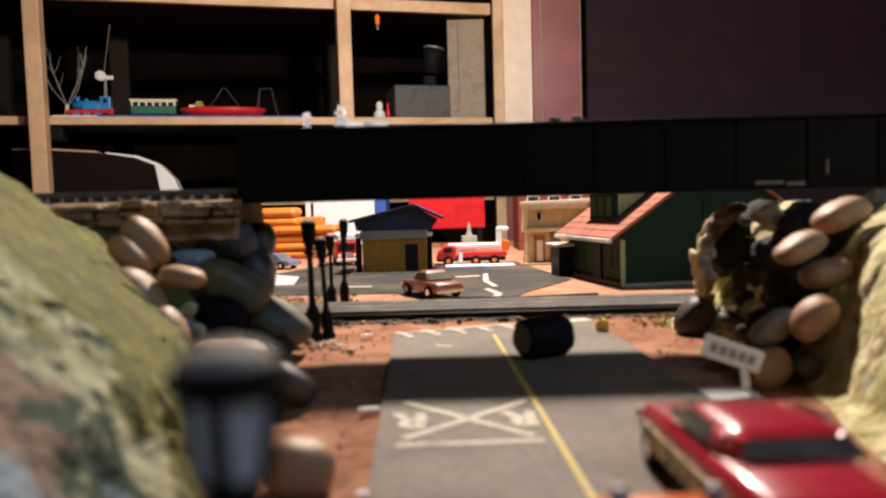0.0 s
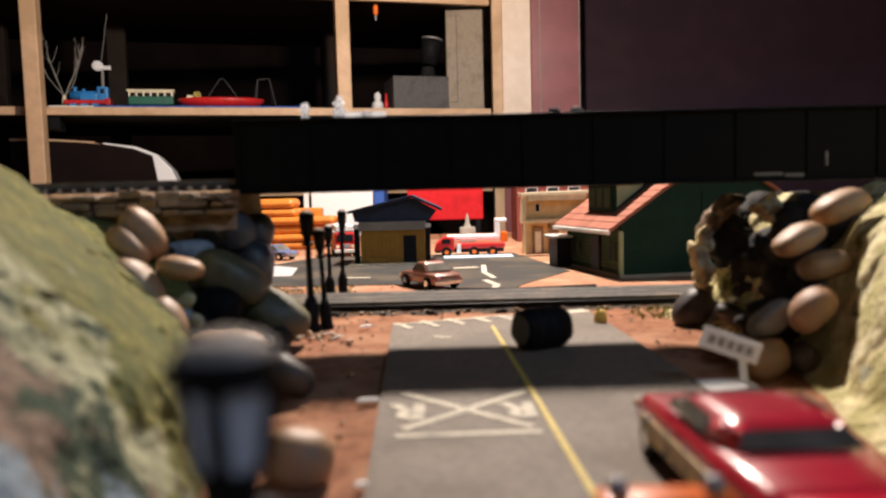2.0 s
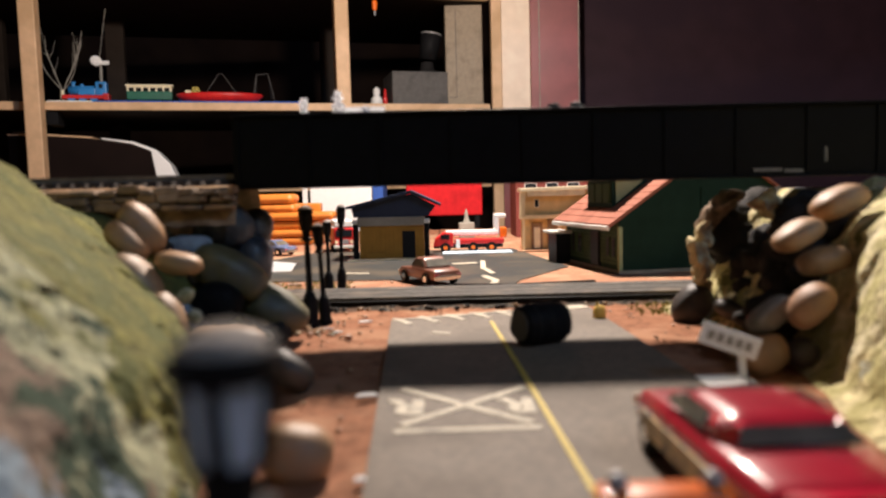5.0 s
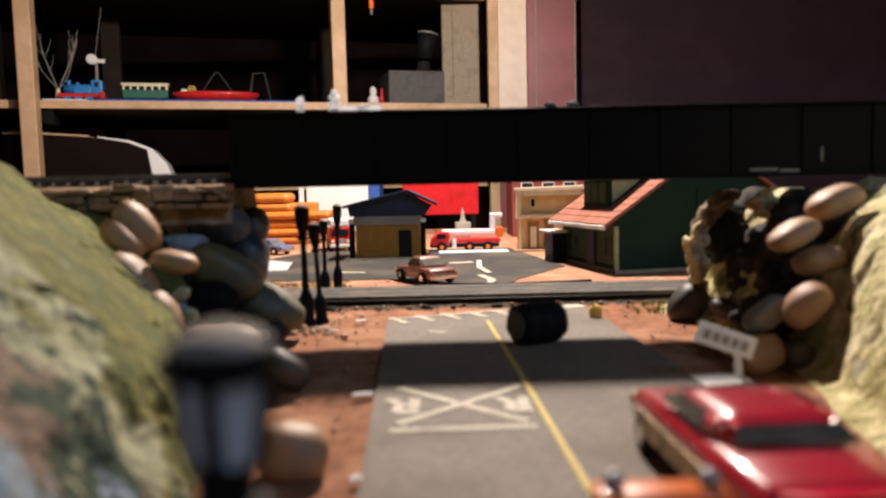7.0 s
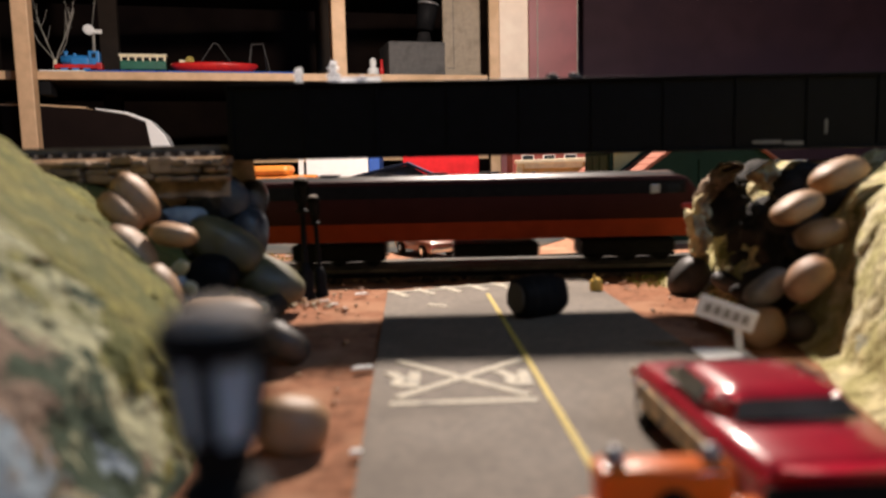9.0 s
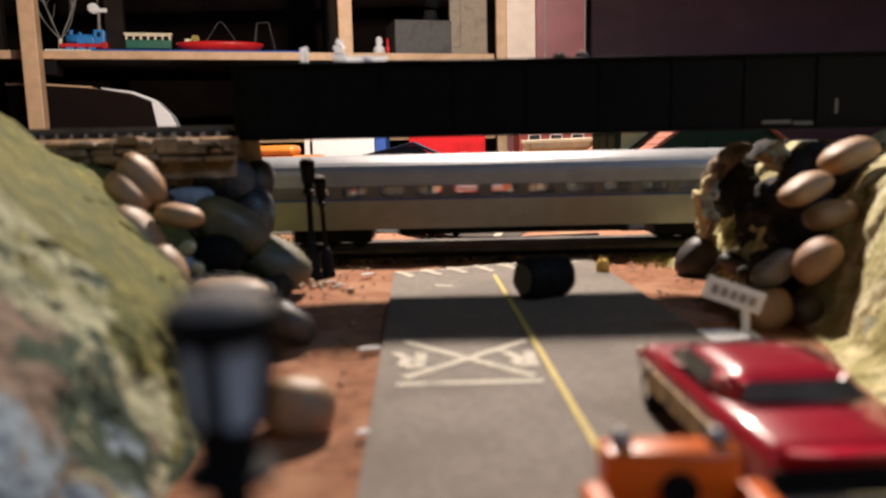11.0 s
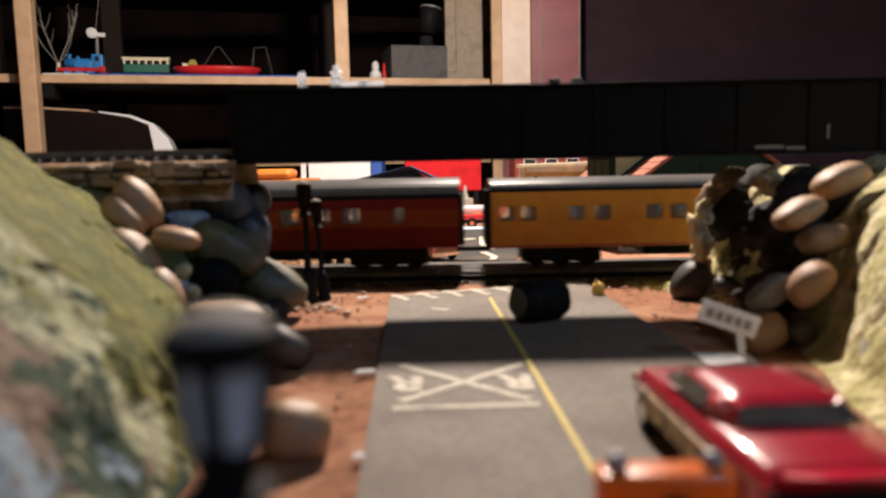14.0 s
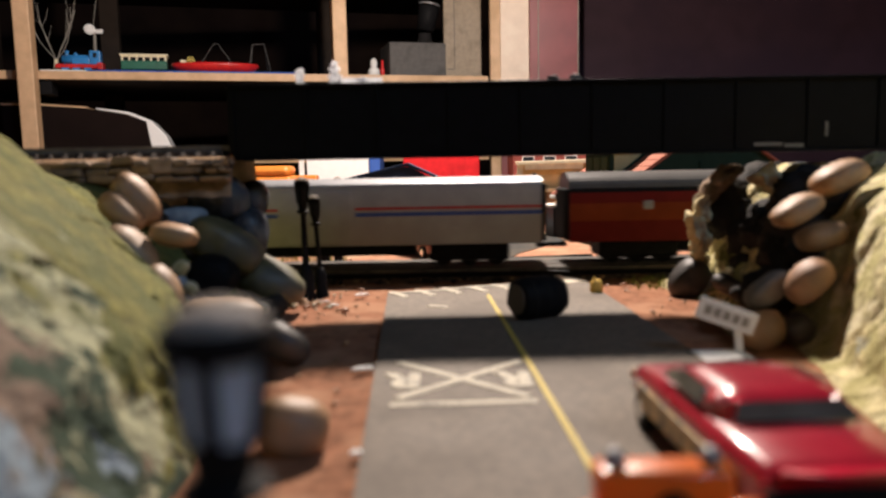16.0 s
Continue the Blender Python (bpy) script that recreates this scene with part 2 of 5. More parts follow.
for _m, _tint, _share in ((M["clear"], (0.95, 0.95, 0.97, 1), 0.75), (M["frost"], (0.62, 0.74, 0.92, 1), 0.6)):
    _nt = _m.node_tree
    _tr, _mx = _nt.nodes.new("ShaderNodeBsdfTranslucent"), _nt.nodes.new("ShaderNodeMixShader")
    _tr.inputs["Color"].default_value = _tint
    _mx.inputs[0].default_value = _share
    _nt.links.new(_nt.nodes["Principled BSDF"].outputs[0], _mx.inputs[1])
    _nt.links.new(_tr.outputs[0], _mx.inputs[2])
    _nt.links.new(_mx.outputs[0], _nt.nodes["Material Output"].inputs["Surface"])


# ---- building helpers ----
def thing(name, at=(0, 0, 0), turn=0.0, **tags):
    ob = new(name)
    ob.empty_display_size = 0.01
    ob.matrix_world = pose(*at, 0, 0, turn)
    return tagged(ob, **tags)


def part(name, bm, material, parent=None, label="", smooth=False, **tags):
    me = bpy.data.meshes.new(name)
    bmesh.ops.recalc_face_normals(bm, faces=bm.faces)
    bm.to_mesh(me)
    bm.free()
    me.materials.append(M[material] if isinstance(material, str) else material)
    if smooth:
        for p in me.polygons:
            p.use_smooth = True
    ob = new(name, me)
    if parent:
        ob.parent = parent
    return tagged(ob, label=label, **tags)


def box(x0, x1, y0, y1, z0, z1, bevel=0.0, bm=None, segments=2):
    own = bmesh.new()
    bmesh.ops.create_cube(own, size=1)
    for v in own.verts:
        v.co = Vector(((x0 + x1) / 2 + v.co.x * (x1 - x0), (y0 + y1) / 2 + v.co.y * (y1 - y0), (z0 + z1) / 2 + v.co.z * (z1 - z0)))
    if bevel:
        bmesh.ops.bevel(own, geom=own.edges[:], offset=bevel, segments=segments, affect="EDGES", profile=0.5)
    return merge(bm, own)


def merge(bm, own):
    if bm is None:
        return own
    me = bpy.data.meshes.new("tmp")
    own.to_mesh(me)
    own.free()
    bm.from_mesh(me)
    bpy.data.meshes.remove(me)
    return bm


def prism(points, axis, a, b, bevel=0.0, bm=None):
    """A polygon in the plane across the axis, drawn out from a to b."""
    own = bmesh.new()
    put = {"x": lambda p, k: (k, p[0], p[1]), "y": lambda p, k: (p[0], k, p[1]), "z": lambda p, k: (p[0], p[1], k)}[axis]
    lo = [own.verts.new(put(p, a)) for p in points]
    hi = [own.verts.new(put(p, b)) for p in points]
    own.faces.new(lo)
    own.faces.new(hi[::-1])
    n = len(points)
    for i in range(n):
        own.faces.new((lo[i], hi[i], hi[(i + 1) % n], lo[(i + 1) % n]))
    bmesh.ops.recalc_face_normals(own, faces=own.faces)
    if bevel:
        bmesh.ops.bevel(own, geom=own.edges[:], offset=bevel, segments=2, affect="EDGES", profile=0.5)
    return merge(bm, own)


def rod(p, q, r0, r1=None, n=12, bm=None):
    """A round bar from p to q."""
    r1 = r0 if r1 is None else r1
    p, q = Vector(p), Vector(q)
    own = bmesh.new()
    bmesh.ops.create_cone(own, cap_ends=True, segments=n, radius1=r0, radius2=r1, depth=(q - p).length)
    m = Matrix.Translation((p + q) / 2) @ (q - p).to_track_quat("Z", "Y").to_matrix().to_4x4()
    bmesh.ops.transform(own, matrix=m, verts=own.verts)
    return merge(bm, own)


def lathe(profile, n=20, at=(0, 0, 0), bm=None):
    own = bmesh.new()
    rings = []
    for r, z in profile:
        rings.append([own.verts.new((at[0] + r * math.cos(k * math.tau / n), at[1] + r * math.sin(k * math.tau / n), at[2] + z)) for k in range(n)])
    for a, b in zip(rings, rings[1:]):
        for k in range(n):
            own.faces.new((a[k], a[(k + 1) % n], b[(k + 1) % n], b[k]))
    own.faces.new(rings[0][::-1])
    own.faces.new(rings[-1])
    return merge(bm, own)


def pebble(a, b, c, seed, rough=0.12, sub=3):
    bm = bmesh.new()
    bmesh.ops.create_icosphere(bm, subdivisions=sub, radius=1)
    for v in bm.verts:
        d = v.co.normalized()
        k = 1 + rough * noise.noise(d * 1.1 + Vector((seed * 3.1, seed * 1.7, 0))) + 0.3 * rough * noise.noise(d * 3.3 + Vector((0, seed, 5)))
        d = Vector([math.copysign(abs(e) ** 0.85, e) for e in d])
        v.co = Vector((d.x * a, d.y * b, d.z * c)) * k
    return bm


def rail_table(x, table):
    """Straight-line reading of a small table of (place, value)."""
    if x <= table[0][0]:
        return table[0][1]
    for (a, u), (b, w) in zip(table, table[1:]):
        if x <= b:
            return u + (w - u) * (x - a) / (b - a)
    return table[-1][1]


# ---- room and layout table ----
def slab(name, x0, x1, y0, y1, z0, z1, material, label, category):
    return part(name, box(x0, x1, y0, y1, z0, z1), material, None, label, kind="structure", category=category)


slab("floor", -3.4, 2.9, -2.7, 2.6, -1.0, -0.95, "concrete", "grey concrete cellar floor under the layout", "floor")
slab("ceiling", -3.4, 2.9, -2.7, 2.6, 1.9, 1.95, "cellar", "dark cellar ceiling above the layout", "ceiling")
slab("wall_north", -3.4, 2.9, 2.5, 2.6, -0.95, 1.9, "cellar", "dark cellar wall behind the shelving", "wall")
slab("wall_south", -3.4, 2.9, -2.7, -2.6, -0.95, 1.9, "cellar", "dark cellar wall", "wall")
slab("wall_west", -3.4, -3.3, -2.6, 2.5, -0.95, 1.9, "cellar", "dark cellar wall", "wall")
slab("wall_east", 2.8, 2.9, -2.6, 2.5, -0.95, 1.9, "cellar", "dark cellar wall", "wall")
table = slab("layout_table", -2.9, 1.9, -0.15, 1.25, -0.06, -0.004, "pine", "wooden table top carrying the model railway", "table")


for _x in (-2.8, -1.6, -0.4, 0.7, 1.8):
    for _y in (-0.08, 1.18):
        part("leg", box(_x - 0.04, _x + 0.04, _y - 0.04, _y + 0.04, -0.95, -0.06, 0.004), "pine", table)


def ground_sheet():
    bm = bmesh.new()
    nx, ny = 220, 130
    rows = []
    for j in range(ny + 1):
        y = -0.15 + 1.4 * (j / ny) ** 1.3
        row = []
        for i in range(nx + 1):
            u = 2 * i / nx - 1
            x = -0.5 + 2.4 * (abs(u) ** 1.6) * (1 if u > 0 else -1) + 0.5 * (1 - abs(u))
            z = 0.0011 * noise.noise(Vector((x * 60, y * 60, 0))) + 0.0005 * noise.noise(Vector((x * 190, y * 190, 3)))
            row.append(bm.verts.new((x, y, min(z, 0.0006) - 0.0008)))
        rows.append(row)
    for a, b in zip(rows, rows[1:]):
        for i in range(nx):
            bm.faces.new((a[i], a[i + 1], b[i + 1], b[i]))
    return part("ground", bm, "dirt", None, "red-brown sprinkled dirt of the layout", True, kind="structure", category="ground")


ground_sheet()

# near road: a card strip that ends aslant at the track
road = part("road", prism([(-0.0110, -0.03), (-0.0245, 0.364), (0.0748, 0.397), (0.0815, 0.22), (0.090, -0.03)], "z", -0.0015, 0.001), "road", None, "grey card road with a curled edge", kind="structure", category="road")


def strip(pts, width, z0, z1, bm=None):
    for (ax, ay), (bx, by) in zip(pts, pts[1:]):
        d = Vector((bx - ax, by - ay))
        n = Vector((-d.y, d.x)).normalized() * width / 2
        bm = prism([(ax + n.x, ay + n.y), (bx + n.x, by + n.y), (bx - n.x, by - n.y), (ax - n.x, ay - n.y)], "z", z0, z1, 0, bm)
    return bm


part("centre_line", strip([(0.033, 0.0), (0.0293, 0.154), (0.0262, 0.25), (0.0225, 0.352)], 0.0017, 0.0008, 0.0013), "yellow", road, "worn yellow centre line")
# crossing sign painted on the road: a cross, a bar and two letters
part("painted_bar", strip([(-0.0132, 0.1915), (0.0245, 0.1925)], 0.0028, 0.0008, 0.00125), "roadpaint", road, "cream painted bar")
part("painted_cross", strip([(-0.0130, 0.2335), (0.0225, 0.1965)], 0.0029, 0.0008, 0.0013), "roadpaint", road, "cream painted cross arm")
part("painted_cross", strip([(0.0245, 0.2325), (-0.0115, 0.1965)], 0.0029, 0.0008, 0.00135), "roadpaint", road, "cream painted cross arm")


def letter(text, x, y, size, turn, stretch):
    cu = bpy.data.curves.new("letter", "FONT")
    cu.body, cu.size, cu.extrude, cu.align_x, cu.align_y = text, size, 0.00015, "CENTER", "CENTER"
    cu.offset = 0.0008
    tmp = new("letter_tmp", cu)
    dg = bpy.context.evaluated_depsgraph_get()
    me = bpy.data.meshes.new_from_object(tmp.evaluated_get(dg))
    bpy.data.objects.remove(tmp)
    bm = bmesh.new()
    bm.from_mesh(me)
    bmesh.ops.transform(bm, matrix=pose(x, y, 0.00118, 0, 0, turn) @ Matrix.Diagonal((1, stretch, 1, 1)), verts=bm.verts)
    return part("painted_letter", bm, "roadpaint", road, "cream painted letter R")


letter("R", -0.0104, 0.2140, 0.0160, 180, 1.2)
letter("R", 0.0208, 0.2135, 0.0160, 180, 1.2)
for _k in range(5):
    _x = -0.019 + 0.0125 * _k
    part("painted_dash", strip([(_x - 0.004, 0.366 + 0.32 * (_x + 0.02)), (_x + 0.004, 0.350 + 0.32 * (_x + 0.02))], 0.0032, 0.0008, 0.0013), "roadpaint", road, "cream painted dash")
part("painted_edge", strip([(-0.0235, 0.3615), (0.036, 0.3815)], 0.003, 0.0008, 0.00135), "roadpaint", road, "cream painted stop line")
part("painted_edge", strip([(0.058, 0.386), (0.0735, 0.391)], 0.010, 0.0008, 0.0013), "roadpaint", road, "worn cream painted patch")
part("painted_mark", strip([(-0.0045, 0.328), (0.003, 0.324)], 0.003, 0.0008, 0.0013), "roadpaint", road, "worn cream painted scrap")

# far road and yard behind the track
far_road = part("far_road", prism([(-0.22, 0.548), (-0.035, 0.536), (-0.005, 0.502), (0.045, 0.490), (0.055, 0.52), (0.10, 0.60), (0.075, 0.80), (-0.13, 0.80), (-0.19, 0.63)], "z", -0.0015, 0.0006), "asphalt", None, "dark grey asphalt yard behind the track", kind="structure", category="road")
part("far_dirt", prism([(-0.3, 0.456), (0.5, 0.456), (0.5, 1.1), (-0.5, 1.1), (-0.5, 0.6)], "z", -0.003, 0.0), "far_dirt", None, "orange dirt of the station yard", kind="structure", category="ground")


# ---- track ----
def track(name, x0, x1, y, z, label, pitch=0.0062, half=0.0155):
    t = thing(name, (0, 0, 0), label=label, category="track", kind="structure")
    bm = bmesh.new()
    n = int((x1 - x0) / pitch)
    verts, faces = [], []
    for k in range(n):
        x = x0 + k * pitch
        b = len(verts)
        for dz in (z - 0.0045, z - 0.0025):
            verts += [(x, y - half, dz), (x + 0.0031, y - half, dz), (x + 0.0031, y + half, dz), (x, y + half, dz)]
        faces += [(b + 4, b + 5, b + 6, b + 7), (b, b + 1, b + 5, b + 4), (b + 1, b + 2, b + 6, b + 5), (b + 2, b + 3, b + 7, b + 6), (b + 3, b, b + 4, b + 7)]
    bm.free()
    me = bpy.data.meshes.new("ties")
    me.from_pydata(verts, [], faces)
    me.materials.append(M["tie"])
    ties = tagged(new("ties", me), kind="stuff")
    ties.parent = t
    for s in (-1, 1):
        yy = y + s * 0.0087
        part("rail", prism([(yy - 0.0010, z - 0.0025), (yy + 0.0010, z - 0.0025), (yy + 0.0004, z - 0.0018), (yy + 0.0006, z), (yy - 0.0006, z), (yy - 0.0004, z - 0.0018)], "x", x0, x1), "rail", t)
    return t


def bed(name, x0, x1, y0, y1, ztop, zlow, spread, material, label, step=0.004):
    bm = bmesh.new()
    n = int((x1 - x0) / step)
    prof = [(y0 - spread, zlow), (y0 - spread * 0.5, (zlow + ztop) / 2), (y0, ztop), ((y0 + y1) / 2, ztop), (y1, ztop), (y1 + spread, zlow)]
    rows = []
    for k in range(n + 1):
        x = x0 + (x1 - x0) * k / n
        rows.append([bm.verts.new((x, y + 0.002 * noise.noise(Vector((x * 150, i, 1))), z + 0.0011 * noise.noise(Vector((x * 180, i * 2.0, 4))))) for i, (y, z) in enumerate(prof)])
    for a, b in zip(rows, rows[1:]):
        for i in range(len(prof) - 1):
            bm.faces.new((a[i], b[i], b[i + 1], a[i + 1]))
    return part(name, bm, material, None, label, kind="structure", category="trackbed")


bed("track_bed", -2.9, 1.8, 0.414, 0.457, 0.0024, -0.001, 0.012, "ballast", "dark gravel bed under the main track")
part("roadbed_infill", box(-2.9, 1.8, 0.4125, 0.4575, 0.0005, 0.0052), "infill", None, "smooth dark grey infill between the rails", kind="structure", category="trackbed")
part("roadbed_edge", box(-2.9, 1.8, 0.4095, 0.4123, 0.0005, 0.0037, 0.0004), "girder", None, "black edge strip of the trackbed", kind="structure", category="trackbed")
track("main_track", -2.88, 1.78, 0.435, 0.0054, "dark tied model track with worn rails")


# ---- scenery slopes ----
def slope(name, side, foot, low, high, near, far, material, label):
    """A plaster slope: foot(y) is where it leaves the ground, low and high are heights by distance at its near and far ends."""
    bm = bmesh.new()
    ny, nx = 210, 150
    rows = []
    for j in range(ny + 1):
        y = near + (far - near) * j / ny
        row = []
        for i in range(nx + 1):
            d = 0.40 * (i / nx) ** 2.2
            mix = min(1, max(0, (y - 0.225) / 0.05))
            mix = mix * mix * (3 - 2 * mix)
            h = rail_table(d, low) * (1 - mix) + rail_table(d, high) * mix
            if 0.312 < y:
                h = min(h, 0.0615) if h > 0.05 else h
            h *= 1 - max(0, min(1, (y - 0.366) / 0.03))
            x = foot(y) + side * d
            p = Vector((x * 22, y * 22, h * 22))
            wob = noise.noise(p) * 0.007 + noise.noise(p * 3.1) * 0.0045 + noise.noise(p * 8) * 0.0022 + noise.noise(p * 21) * 0.0008
            k = min(1, h / 0.02) * (0.25 if y > 0.312 and h > 0.05 else 1)
            row.append(bm.verts.new((x + side * wob * k, y + 0.5 * wob * k, h + 0.7 * wob * k - 0.002)))
        rows.append(row)
    for a, b in zip(rows, rows[1:]):
        for i in range(nx):
            bm.faces.new((a[i], a[i + 1], b[i + 1], b[i]))
    return part(name, bm, material, None, label, True, kind="structure", category="hill")


slope("hill_west", -1, lambda y: rail_table(y, [(0.0, -0.047), (0.155, -0.052), (0.2, -0.062), (0.245, -0.073), (0.30, -0.074), (0.34, -0.066), (0.40, -0.062)]),
      [(0, 0), (0.009, 0.027), (0.027, 0.046), (0.041, 0.059), (0.055, 0.073), (0.1, 0.10), (0.4, 0.12)],
      [(0, 0), (0.012, 0.010), (0.030, 0.030), (0.045, 0.042), (0.06, 0.055), (0.085, 0.064), (0.4, 0.066)], 0.02, 0.40, "hill_l", "olive and cream painted plaster hillside")
slope("hill_east", 1, lambda y: rail_table(y, [(0.0, 0.096), (0.16, 0.099), (0.20, 0.103), (0.25, 0.117), (0.30, 0.122), (0.34, 0.116), (0.40, 0.105)]),
      [(0, 0), (0.010, 0.006), (0.017, 0.022), (0.022, 0.036), (0.034, 0.060), (0.06, 0.080), (0.4, 0.10)],
      [(0, 0), (0.010, 0.012), (0.020, 0.030), (0.030, 0.050), (0.05, 0.062), (0.4, 0.066)], 0.02, 0.40, "hill_r", "cream and moss painted plaster hillside")

# upper line: stone-faced bank, track, and the plate girder bridge
bank = bed("upper_bank", -1.6, -0.084, 0.322, 0.358, 0.0655, 0.050, 0.006, "strata", "layered tan stone bank under the upper track")
track("upper_track", -1.6, 0.6, 0.341, 0.0712, "dark tied track of the upper line", half=0.0118)
_rs = random.Random(5)
for _row in range(3):
    _x = -0.330
    while _x < -0.0845:
        _w = _rs.uniform(0.005, 0.013)
        _t = _rs.uniform(0.0, 0.0025)
        part("bank_stone", box(_x, min(_x + _w - 0.0004, -0.0842), 0.3125 - _t, 0.3215, 0.0566 + _row * 0.0030, 0.0591 + _row * 0.0030 + _rs.uniform(-0.001, 0.0012), 0.0009), _rs.choice(["strata", "strata", "brown"]), bank).matrix_local = Matrix.Translation((_x, 0.318, 0.056)) @ pose(0, 0, 0, _rs.uniform(-3, 3), _rs.uniform(-2, 2), _rs.uniform(-4, 4)) @ Matrix.Translation((-_x, -0.318, -0.056 + _rs.uniform(-0.0007, 0.0007)))
        _x += _w
bridge = thing("girder_bridge", (0, 0, 0), label="black plate girder railway bridge over the road", category="bridge")
part("deck", box(-0.086, 0.60, 0.330, 0.352, 0.0650, 0.0664), "girder", bridge)
for _y0, _y1 in ((0.326, 0.3285), (0.3535, 0.356)):
    _g = part("girder", box(-0.0866, 0.60, _y0, _y1, 0.0655, 0.0945, 0.0003), "girder", bridge, "black plate girder")
    _d = -0.0009 if _y0 < 0.34 else 0.0009
    for _k in range(23):
        _x = -0.085 + 0.03 * _k
        part("stiffener", box(_x, _x + 0.0012, min(_y0, _y0 + _d) if _d < 0 else _y1, _y0 if _d < 0 else _y1 + _d, 0.066, 0.0940), "girder", _g)
    part("flange", box(-0.0868, 0.60, _y0 - 0.002, _y1 + 0.002, 0.0945, 0.0955, 0.0002), "girder", _g)
    part("flange", box(-0.0868, 0.60, _y0 - 0.002, _y1 + 0.002, 0.0645, 0.0655, 0.0002), "girder", _g)

STONE = {"tan": "smooth tan", "beige": "smooth beige", "pink": "smooth pinkish", "grey": "grey", "brown": "brown", "olive": "olive brown", "dark": "dark grey", "black": "black", "pale": "pale chipped", "bluish": "bluish grey plaster", "slate": "blue-black", "strata": "rough layered tan", "crag": "shade-darkened brown craggy", "lichen": "cream lichen-covered"}
_seed = [0]


def boulder(x, y, z, a, b, tilt, colour):
    _seed[0] += 1
    c = (a + b) / 2
    z = max(z, b * 0.72)
    ob = part("boulder", pebble(a, c, b, _seed[0]), colour, None, STONE[colour] + " pebble set into the slope as a boulder", True, category="rock", group="boulders by the bridge")
    ob.matrix_world = pose(x, y, z, 0, -tilt, random.uniform(-15, 15))
    return ob


boulder(-0.1080, 0.278, 0.0510, 0.0106, 0.0063, -55, "tan")
boulder(-0.1100, 0.270, 0.0470, 0.0087, 0.0050, -45, "tan")
boulder(-0.1040, 0.262, 0.0350, 0.0104, 0.0050, -48, "beige")
boulder(-0.0910, 0.266, 0.0390, 0.0082, 0.0041, -10, "tan")
boulder(-0.0890, 0.250, 0.0230, 0.0085, 0.0042, -65, "beige")
boulder(-0.1050, 0.318, 0.0410, 0.0108, 0.0052, 3, "bluish")
boulder(-0.1130, 0.330, 0.0520, 0.0097, 0.0083, -15, "strata")
boulder(-0.0950, 0.335, 0.0490, 0.0143, 0.0104, -8, "slate")
boulder(-0.0830, 0.338, 0.0320, 0.0085, 0.0124, -8, "slate")
boulder(-0.0830, 0.346, 0.0470, 0.0076, 0.0092, 0, "slate")
boulder(-0.0870, 0.315, 0.0300, 0.0167, 0.0097, -30, "olive")
boulder(-0.0880, 0.300, 0.0200, 0.0099, 0.0080, -10, "black")
boulder(-0.0730, 0.325, 0.0150, 0.0172, 0.0086, -28, "olive")
boulder(-0.0880, 0.262, 0.0280, 0.0033, 0.0025, 40, "pale")
boulder(-0.0850, 0.262, 0.0210, 0.0027, 0.0023, -30, "pale")
boulder(-0.0890, 0.262, 0.0230, 0.0031, 0.0027, 20, "bluish")
boulder(-0.0680, 0.240, 0.0170, 0.0124, 0.0046, -4, "beige")
boulder(-0.0920, 0.285, 0.0120, 0.0084, 0.0050, -30, "dark")
boulder(-0.0488, 0.240, 0.0066, 0.0085, 0.0053, -38, "dark")
boulder(-0.0330, 0.166, 0.0050, 0.0083, 0.0067, -12, "tan")
boulder(-0.0700, 0.300, 0.0070, 0.0035, 0.0022, -20, "pale")
boulder(0.1430, 0.276, 0.0547, 0.0106, 0.0050, 24, "tan")
boulder(0.1250, 0.268, 0.0437, 0.0099, 0.0044, 27, "tan")
boulder(0.1310, 0.262, 0.0347, 0.0090, 0.0049, 10, "brown")
boulder(0.1130, 0.262, 0.0167, 0.0084, 0.0045, 38, "grey")
boulder(0.1200, 0.248, 0.0217, 0.0087, 0.0057, 48, "pink")
boulder(0.1068, 0.252, 0.0046, 0.0080, 0.0063, 35, "tan")
boulder(0.1070, 0.268, 0.0040, 0.0070, 0.0058, 10, "brown")
boulder(0.1180, 0.250, 0.0057, 0.0055, 0.0048, 20, "dark")
boulder(0.1160, 0.352, 0.0000, 0.0104, 0.0085, 48, "dark")


def fill_stones(x0, x1, y0, y1, count, colours, seed):
    """Smaller stones wedged into the slope between the boulders, set on its surface; dark colours give the gaps their
    shade.
    """
    r = random.Random(seed)
    for _ in range(count):
        y = r.uniform(y0, y1)
        f = r.random()
        x = x0 + (x1 - x0) * f
        z = rail_table(abs(x) - abs(x0), [(0, 0.003), (0.012, 0.012), (0.030, 0.030), (0.045, 0.044), (0.06, 0.056)])
        a = r.uniform(0.004, 0.008)
        boulder(x, y, z, a, a * r.uniform(0.55, 0.8), r.uniform(-50, 50), r.choice(colours))


# near-black stones stand in for shade in the gaps between boulders
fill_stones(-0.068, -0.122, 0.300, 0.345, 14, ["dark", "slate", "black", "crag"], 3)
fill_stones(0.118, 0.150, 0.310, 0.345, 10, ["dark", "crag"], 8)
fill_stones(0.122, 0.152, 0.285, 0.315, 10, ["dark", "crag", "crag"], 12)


def crag(x, y, z, a, b, tilt, colour, rough=0.7):
    """A rough broken lump of the rock face beside the bridge."""
    _seed[0] += 1
    bm = pebble(a, (a + b) / 2, b, _seed[0], rough, 4)
    for v in bm.verts:
        v.co *= 1 + 0.16 * noise.noise(v.co * 420 + Vector((_seed[0], 0, 0))) + 0.10 * noise.noise(v.co * 900)
    ob = part("crag", bm, colour, None, STONE[colour] + " broken lump of the rock face", True, category="rock", group="broken rock face by the bridge")
    ob.matrix_world = pose(x, y, z, 0, -tilt, 0)


